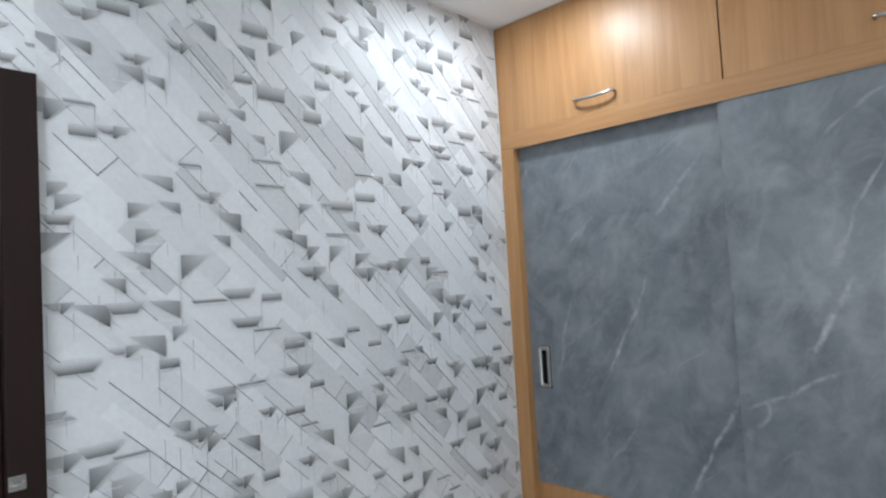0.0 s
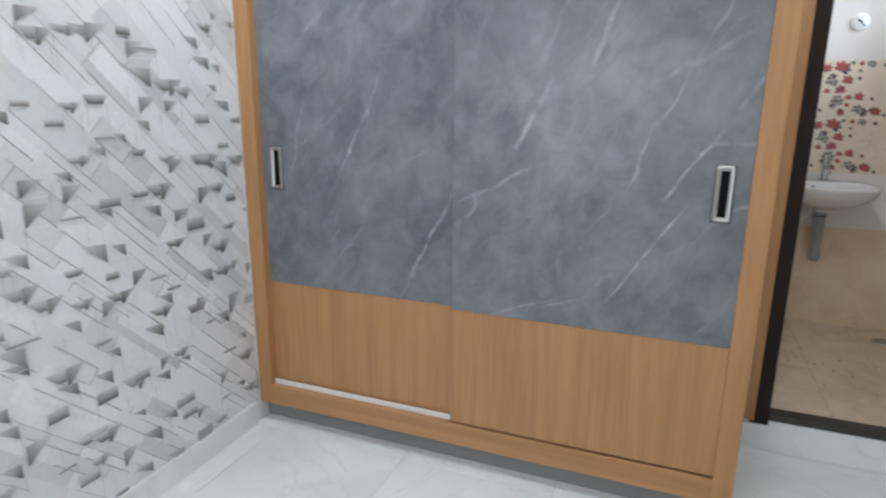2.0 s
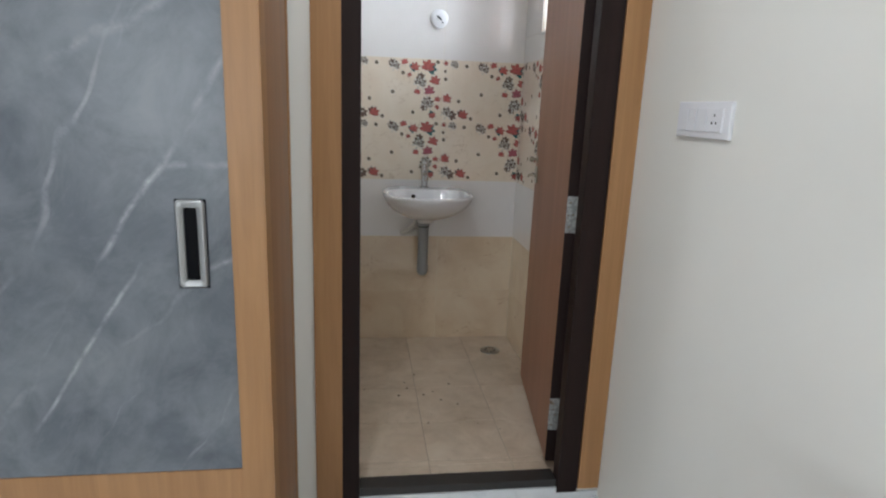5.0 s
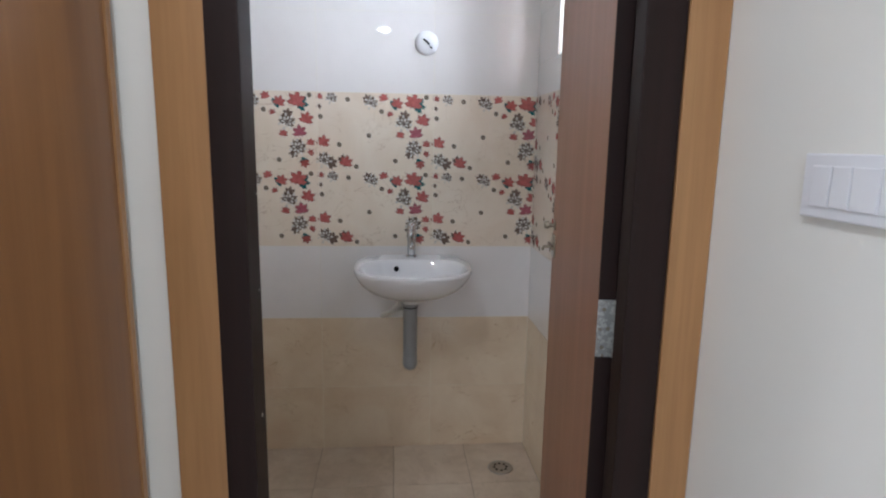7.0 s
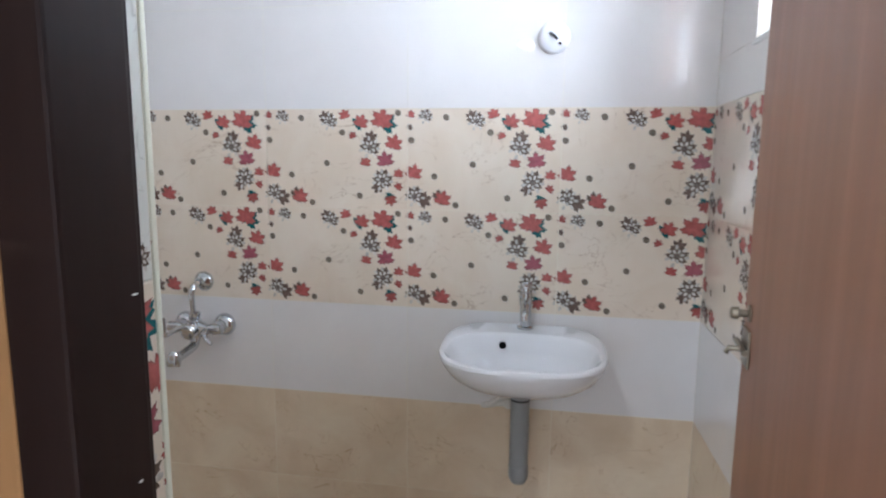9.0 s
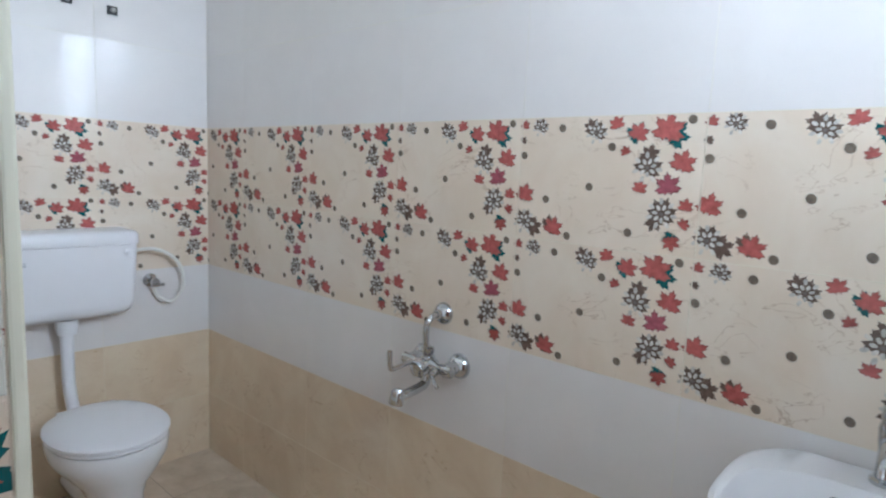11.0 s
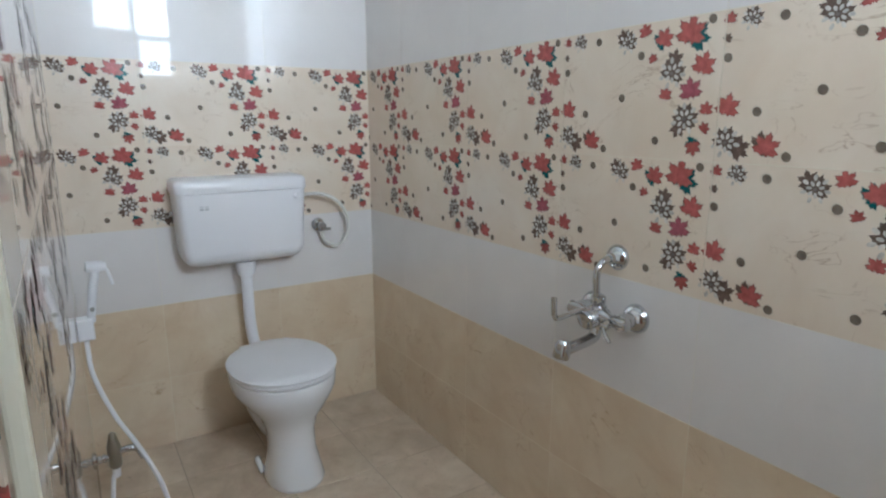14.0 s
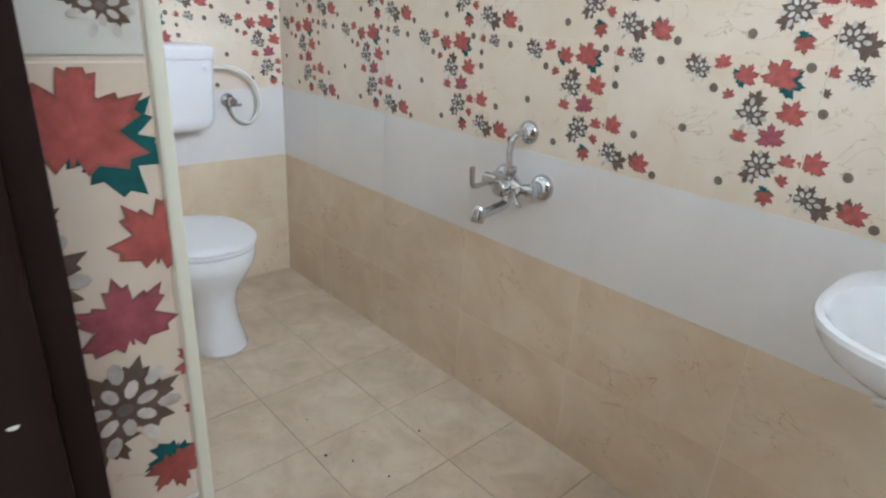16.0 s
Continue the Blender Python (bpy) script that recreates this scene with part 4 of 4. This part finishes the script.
    lathe(bm, (0, 0, .109), (0, 0, 1), [(0, .018), (.02, .018), (.03, .012)], 18)
    box(bm, -.006, .006, -.06, .002, .128, .136, bevel=.002)
    part("lever", bm, M_CHROME, t, "", True)


basin()

# ---- bathroom: wall mixer ----
MX, MY, MZ = 1.422, -.083, .810
mixer = thing("wall_mixer", "chrome single-lever wall mixer tap with overhead bend pipe", "tap", (MX, 0, MZ))
for x in (-.069, .069):
    bm = bmesh.new()
    lathe(bm, (x, -.0005, 0), (0, -1, 0), [(0, .037), (.005, .037), (.02, .029), (.026, .019), (.045, .018), (.046, .02), (.066, .02), (.068, .012)], 24)
    part("flange", bm, M_CHROME, mixer, "", True)
bm = bmesh.new()
lathe(bm, (-.095, MY + .02, 0), (1, 0, 0), [(0, .012), (.004, .017), (.04, .017), (.046, .013), (.06, .014), (.072, .023), (.118, .023), (.13, .014), (.144, .013), (.150, .017), (.186, .017), (.19, .012)], 24)
lathe(bm, (0, MY + .02, .0), (0, 0, 1), [(-.042, .014), (-.03, .016), (0, .023), (.026, .021), (.03, .014), (.036, .018), (.050, .018), (.054, .012)], 20)
part("body", bm, M_CHROME, mixer, "", True)
bm = bmesh.new()
lathe(bm, (0, MY + .012, .0), (0, -1, -.12), [(0, .023), (.006, .025), (.036, .025), (.042, .021), (.045, .010)], 24)
part("cartridge", bm, M_CHROME, mixer, "", True)
bm = bmesh.new()
tube(bm, [(-.012, MY - .012, .016), (-.018, MY - .045, .014), (-.02, MY - .092, .008), (-.02, MY - .108, .016), (-.02, MY - .112, .062)], .0072, 10, 5)
part("lever", bm, M_CHROME, mixer, "", True)
bm = bmesh.new()
lathe(bm, (.046, MY + .002, -.006), (.2, -1, -.3), [(0, .013), (.016, .012), (.020, .007)], 16)
tube(bm, [(.049, MY - .014, -.012), (.066, MY - .022, -.026), (.082, MY - .026, -.036)], .005, 10, 3)
part("diverter", bm, M_CHROME, mixer, "", True)
bm = bmesh.new()
tube(bm, [(0, MY + .012, .05), (0, MY + .008, .10), (0, MY + .014, .124), (0, MY + .035, .139), (0, -.02, .141)], .009, 14, 6)
lathe(bm, (0, -.0005, .141), (0, -1, 0), [(0, .033), (.004, .033), (.014, .027), (.024, .014), (.034, .013)], 24)
part("bend_pipe", bm, M_CHROME, mixer, "", True)
bm = bmesh.new()
tube(bm, [(0, MY + .018, -.03), (0, MY + .012, -.052), (0, MY - .01, -.060), (0, MY - .06, -.066), (0, MY - .098, -.071)], .0145, 16, 5)
lathe(bm, (0, MY - .094, -.058), (0, -.25, -1), [(-.014, .014), (-.002, .020), (.026, .021), (.031, .018), (.032, .010)], 20)
part("spout", bm, M_CHROME, mixer, "", True)

# ---- bathroom: toilet, cistern and pipes ----
TY = -.562
wc = thing("toilet", "white ceramic toilet pan with closed seat lid", "toilet", (.35, TY, BATH_Z))
bm = bmesh.new()
R = [(.0, .445, .135, .100), (.012, .448, .138, .102), (.05, .445, .124, .092), (.12, .437, .106, .080), (.19, .426, .107, .083), (.24, .412, .13, .102), (.28, .402, .165, .134), (.312, .385, .194, .160), (.328, .378, .206, .172), (.345, .375, .214, .179), (.385, .373, .218, .183), (.392, .373, .214, .180)]
loft(bm, [oval(cx - .33, 0, z * .985, rx, ry, 44, 2.2) for z, cx, rx, ry in R])
part("pan", bm, M_CERAMIC, wc, "", True)
bm = bmesh.new()
loft(bm, [oval(.045, 0, z - .006, rx, ry, 44, 2.15) for z, rx, ry in ((.3945, .206, .174), (.397, .216, .182), (.404, .218, .184), (.409, .214, .180))])
part("seat", bm, M_PLASTIC, wc, "", True)
bm = bmesh.new()
loft(bm, [oval(.045, 0, z - .006, rx, ry, 44, 2.15) for z, rx, ry in ((.4120, .205, .171), (.4145, .222, .188), (.421, .222, .188), (.428, .212, .178), (.431, .17, .14), (.432, .08, .06))])
part("lid", bm, M_PLASTIC, wc, "white plastic seat lid, closed", True)
for s in (-.075, .075):
    bm = bmesh.new()
    tube(bm, [(-.165, s - .02, .405), (-.165, s + .02, .405)], .012, 12)
    part("hinge", bm, M_PLASTIC, wc, "", True)
bm = bmesh.new()
tube(bm, [(-.05, 0, .10), (-.14, 0, .075), (-.2, 0, .07), (-.34, 0, .07)], .048, 18, 4)
part("outlet", bm, M_CERAMIC, wc, "", True)
bm = bmesh.new()
tube(bm, [(-.10, 0, .335), (-.2, 0, .345), (-.255, 0, .345)], .03, 16, 3)
part("inlet", bm, M_CERAMIC, wc, "", True)
bm = bmesh.new()
tube(bm, [(.0, -.098, .03), (.02, -.104, .035), (.045, -.1, .02), (.06, -.096, .004)], .011, 10, 4)
part("floor_lug", bm, M_CERAMIC, wc, "small ceramic foot with floor screw", True)

CY0, CY1, CZ0, CZ1, CD = -.832, -.347, .756, 1.084, .158
cistern = thing("cistern", "white plastic flush cistern hung on the tiled wall", "cistern", (0, (CY0 + CY1) / 2, CZ0))


def cring(z, d, half, back=.002):
    n, r = 8, .032
    pts = []
    for cx, cy, a0 in ((d - r, half - r, 0), (back + .004, half - .004, 90), (back + .004, -half + .004, 180), (d - r, -half + r, 270)):
        rr = r if cx > .02 else .004
        for k in range(n + 1):
            a = radians(a0 + 90 * k / n)
            pts.append((cx + rr * math.cos(a), cy + rr * math.sin(a), z))
    return pts


HW = (CY1 - CY0) / 2
bm = bmesh.new()
loft(bm, [cring(0, CD - .05, HW - .055), cring(.006, CD - .035, HW - .038), cring(.022, CD - .018, HW - .022), cring(.05, CD - .010, HW - .014), cring(.274, CD - .004, HW - .004)])
part("tank", bm, M_PLASTIC, cistern, "", True)
bm = bmesh.new()
loft(bm, [cring(.2755, CD - .001, HW), cring(.279, CD + .001, HW + .001), cring(.312, CD, HW), cring(.322, CD - .006, HW - .006), cring(.327, CD - .018, HW - .018)])
part("lid", bm, M_PLASTIC, cistern, "white cistern lid with rounded rim", True)
bm = bmesh.new()
lathe(bm, (CD - .008, HW - .045, .245), (1, 0, 0), [(0, .017), (.004, .017), (.006, .010), (.012, .008)], 20)
part("plug", bm, M_PLASTIC, cistern, "round white inlet plug", True)
bm = bmesh.new()
for dz in (0, .011):
    for dy in (-.015, .003):
        box(bm, CD - .0062, CD - .0052, -HW + .095 + dy, -HW + .109 + dy, .215 + dz, .222 + dz)
part("printed_mark", bm, Mat("pale_grey_ink", (.55, .56, .58), .5).m, cistern, "faint grey printed mark")
bm = bmesh.new()
lathe(bm, (.07, -HW - .0, .2), (0, -1, 0), [(0, .012), (.006, .012), (.012, .007)], 14)
part("side_nut", bm, M_CHROME, cistern, "", True)
flush = thing("flush_pipe", "white plastic flush pipe from cistern to toilet", "pipe", (.075, TY - .024, .4))
bm = bmesh.new()
tube(bm, [(0, 0, .352), (0, 0, .30), (0, 0, .14), (.001, .002, .09), (.004, .006, .04), (.012, .011, .0)], .0225, 18, 5)
part("pipe", bm, M_PLASTIC, flush, "", True)
bm = bmesh.new()
lathe(bm, (0, 0, .352), (0, 0, -1), [(0, .038), (.03, .037), (.055, .032), (.058, .026)], 22)
part("coupling_nut", bm, M_PLASTIC, flush, "", True)

valve = thing("angle_valve", "chrome angle valve with a looped white hose to the cistern", "valve", (0, -.255, .855))
bm = bmesh.new()
lathe(bm, (.0005, 0, 0), (1, 0, 0), [(0, .028), (.004, .028), (.010, .020), (.014, .012), (.045, .012), (.046, .017), (.062, .016)], 20)
lathe(bm, (.035, 0, 0), (0, 0, -1), [(0, .010), (.022, .010)], 14)
part("body", bm, M_CHROME, valve, "", True)
bm = boxes((.056, .066, -.006, .034, -.018, -.006), bevel=.003)
part("knob", bm, M_CHROME, valve, "", True)
bm = bmesh.new()
tube(bm, [(.035, 0, -.02), (.04, .02, -.07), (.045, .075, -.09), (.05, .118, -.03), (.055, .108, .05), (.06, .06, .110), (.07, -.01, .140), (.085, -.065, .143), (.12, -.105, .144)], .0075, 10, 8)
part("hose", bm, M_HOSE, valve, "ivory braided hose in a loop", True)

# two capped pipe ends for a heater, a round light-point cover, a floor drain
for y, z in ((-.527, 1.918), (-.375, 1.91)):
    cap = thing("pipe_cap", "small black square capped pipe end", "pipe cap", (0, y, z), "pipe caps")
    part("cover", boxes((.0003, .008, -.018, .018, -.016, .016), bevel=.003), M_BLACK, cap)
    bm = bmesh.new()
    lathe(bm, (.008, 0, 0), (1, 0, 0), [(0, .009), (.012, .009), (.014, .005)], 12)
    part("plug", bm, M_STEEL, cap, "", True)
rose = thing("light_point_cover", "round white ceiling rose cover with loose wire ends", "electric cover", (2.525, 0, 1.69))
bm = bmesh.new()
lathe(bm, (0, -.0003, 0), (0, -1, 0), [(0, .045), (.005, .044), (.011, .038), (.013, .02)], 28)
part("cover", bm, M_PLASTIC, rose, "", True)
bm = bmesh.new()
tube(bm, [(-.012, -.013, .012), (0, -.02, .002), (.008, -.022, -.008)], .0035, 8, 3)
tube(bm, [(.014, -.013, -.016), (.018, -.018, -.02)], .003, 8)
part("wire_ends", bm, M_BLACK, rose)
drain = thing("floor_drain", "round grimy steel floor drain cover", "drain", (2.83, -.2, BATH_Z))
bm = bmesh.new()
lathe(bm, (0, 0, .0004), (0, 0, 1), [(0, .05), (.003, .049), (.004, .04)], 28)
part("rim", bm, M_STEEL, drain, "", True)
bm = bmesh.new()
for k in range(8):
    a = 2 * math.pi * k / 8
    lathe(bm, (.025 * math.cos(a), .025 * math.sin(a), .0042), (0, 0, 1), [(0, .006), (.0005, .006)], 8)
part("holes", bm, M_SLOT, drain)

debris = bmesh.new()
rng = random.Random(3)
for cx, cy, sx, sy, n in ((2.34, -.62, .12, .06, 9), (1.35, -.42, .25, .12, 4), (2.55, -.9, .15, .1, 4), (.9, -.75, .4, .2, 4)):
    for _ in range(n):
        x, y, r = rng.gauss(cx, sx), rng.gauss(cy, sy), rng.uniform(.003, .009)
        top = [(x + r * rng.uniform(.6, 1.1) * math.cos(t), y + r * rng.uniform(.5, 1) * math.sin(t)) for t in (0, 1.2, 2.5, 3.8, 5)]
        loft(debris, [[(p, q, BATH_Z + .0003) for p, q in top], [(x + (p - x) * .7, y + (q - y) * .7, BATH_Z + .003) for p, q in top]])
tagged(part("floor_debris", debris, paint("dark_dirt", (.13, .085, .05), .9)), "scattered dark dirt crumbs on the bathroom floor", "debris", kind="stuff")

# ---- bathroom: health faucet and two-way tap on the near wall ----
HX = .42
faucet = thing("health_faucet", "white plastic hand spray in its wall holder with hose", "hand shower", (HX, Y_NEAR, .65))
part("holder", boxes((-.024, .024, .0005, .046, .0, .066), bevel=.007, segs=3), M_PLASTIC, faucet)
bm = bmesh.new()
tube(bm, [(0, .040, .05), (0, .046, .10), (0, .054, .145), (0, .062, .185), (0, .066, .212)], .012, 14, 3)
lathe(bm, (0, .044, .219), (0, 1, -.05), [(0, .016), (.02, .018), (.040, .015), (.052, .010)], 18)
part("spray_head", bm, M_PLASTIC, faucet, "", True)
bm = bmesh.new()
lathe(bm, (0, .045, .219), (0, -1, .1), [(0, .013), (.004, .013)], 16)
part("spray_plate", bm, M_STEEL, faucet, "", True)
bm = bmesh.new()
lathe(bm, (.011, .046, .092), (1, .2, 0), [(0, .007), (.004, .007)], 12)
part("badge", bm, M_STEEL, faucet, "", True)
bm = bmesh.new()
tube(bm, [(0, .088, .218), (0, .098, .200), (0, .108, .158)], .0045, 8, 4)
part("trigger", bm, M_PLASTIC, faucet, "", True)
bm = bmesh.new()
tube(bm, [(0, .022, .0), (.004, .022, -.03), (.022, .027, -.11), (.060, .068, -.235), (.115, .118, -.325), (.180, .162, -.425), (.225, .178, -.525), (.245, .158, -.590), (.235, .092, -.611), (.180, .042, -.575), (.06, .034, -.54), (-.005, .041, -.498), (-.02, .047, -.47)], .0072, 10, 8)
part("hose", bm, M_PLASTIC, faucet, "white flexible hose hanging in a loop", True)
tap = thing("two_way_tap", "old brass and chrome two-way bib tap near the floor", "tap", (HX - .02, Y_NEAR, .242))
M_BRASS = Mat("tarnished_brass", (.40, .37, .31), .38, .9).m
bm = bmesh.new()
lathe(bm, (0, .0005, 0), (0, 1, 0), [(0, .026), (.004, .026), (.008, .014), (.02, .011), (.022, .014), (.03, .014), (.032, .010), (.045, .010)], 18)
part("flange", bm, M_CHROME, tap, "", True)
bm = bmesh.new()
lathe(bm, (0, .055, -.04), (0, 0, 1), [(0, .013), (.008, .019), (.078, .020), (.084, .017), (.100, .014), (.116, .011), (.122, .004)], 18)
part("body", bm, M_BRASS, tap, "tarnished brass body", True)
bm = bmesh.new()
tube(bm, [(0, .066, .012), (0, .096, .015), (0, .122, .006), (0, .136, -.028)], .0115, 12, 5)
part("spout", bm, M_CHROME, tap, "", True)
bm = bmesh.new()
lathe(bm, (0, .055, -.04), (0, 0, -1), [(0, .013), (.03, .012), (.034, .008)], 14)
part("hose_nut", bm, M_PLASTIC, tap, "white hose nut", True)

# ---- bathroom: window in the end wall ----
win = thing("window_1", "small white aluminium bathroom window with frosted panes", "window", (X_E, (WIN_Y0 + WIN_Y1) / 2, WIN_Z0), kind="structure")
ww, wh = WIN_Y1 - WIN_Y0, WIN_Z1 - WIN_Z0
fr = [(.04, .085, -ww / 2, -ww / 2 + .035, 0, wh), (.04, .085, ww / 2 - .035, ww / 2, 0, wh), (.04, .085, -ww / 2 + .035, ww / 2 - .035, 0, .035), (.04, .085, -ww / 2 + .035, ww / 2 - .035, wh - .035, wh)]
part("window_frame", boxes(*fr, bevel=.002), M_ALU, win)
part("mullion", boxes((.045, .08, -.02, .02, .035, wh - .035), bevel=.002), M_ALU, win)
part("transom", boxes((.045, .08, -ww / 2 + .035, -.02, .30, .345), (.045, .08, .02, ww / 2 - .035, .30, .345), bevel=.002), M_ALU, win)
part("window_sill", boxes((-.012, .04, -ww / 2 - .01, ww / 2 + .01, -.012, -.0005), bevel=.002), M_SLAB, win)
for a, b in ((-ww / 2 + .036, -.021), (.021, ww / 2 - .036)):
    for c, d in ((.036, .299), (.346, wh - .036)):
        p = part("pane", boxes((.060, .064, a, b, c, d)), M_GLASS, win)
        p.visible_shadow = False

# ---- door reveal: tiled, with a cream corner trim ----
REV_X = 2.106
reveal = structure("wall_reveal", boxes((DOOR_L, REV_X - .0015, Y_DOOR + .097, Y_NEAR - .002, 0, 2.0)), M_GROUT, "narrow tiled return of the wall beside the door frame")
tagged(part("corner_trim", boxes((REV_X - .008, REV_X + .0015, Y_NEAR - .0075, Y_NEAR + .0015, BATH_Z, 2.1), bevel=.004, segs=4), M_TRIM), "cream plastic tile edge trim at the wall corner", "trim", kind="structure")
BASE_R = pose(REV_X, 0, 0, 0, 0, 90)
r0, r1 = Y_DOOR + .097, Y_NEAR - .008
for z0, z1, m, d in ((.03, .3, M_REVEAL, 0), (.3, .6, M_REVEAL, 0), (.6, .905, M_REVEAL, 0), (.905, 1.211, M_DECOR, 1), (1.211, 1.5, M_REVEAL, 2), (1.5, 1.8, M_REVEAL, 0), (1.8, 2.0, M_REVEAL, 0)):
    ob = new("wall_tile", tile_mesh("wall_tile", r1 - r0, z1 - z0, .0022, m))
    ob.matrix_world = BASE_R @ pose(r0, 0, z0)
    ob.parent = reveal
    if d:
        lo = .352 if d == 1 else .024
        me = print_mesh(lo + .001, lo + r1 - r0 - .001, .002, .298, lo) if d == 1 else print_mesh(.14, .139 + (r1 - r0 - .001) / .6, .222, .298, .139, .219)
        pr = new("leaf_print", me)
        pr.parent = ob
        if d == 2:
            pr.scale = (.6, 1, .6)
        else:
            pr.location.z = .004

# ---- tiles of the walls and floors ----
wall_tiles(basin_wall, BASE_N, 0, X_E - .008, .306)
wall_tiles(toilet_wall, BASE_W, Y_NEAR, 0, -.438)
wall_tiles(near_lining, BASE_S, -(REV_X - .0085), 0, 0.0)
wall_tiles(east_lining, BASE_E, 0, -Y_NEAR, 0.0, [(-WIN_Y1, -WIN_Y0, WIN_Z0, WIN_Z1)])
grid_tiles(bath_floor, M_FLOORB, 2.153, 2.822, Y_DOOR + .061, Y_NEAR, BATH_Z, .3, 0, 0)
grid_tiles(bath_floor, M_FLOORB, 0, X_E - .008, Y_NEAR + .001, 0, BATH_Z, .3, 0, 0)
grid_tiles(bed_floor, M_FLOORW, X_W, X_E, Y_S, Y_DOOR - .01, BED_Z, .6, .2, -1.36, .002)
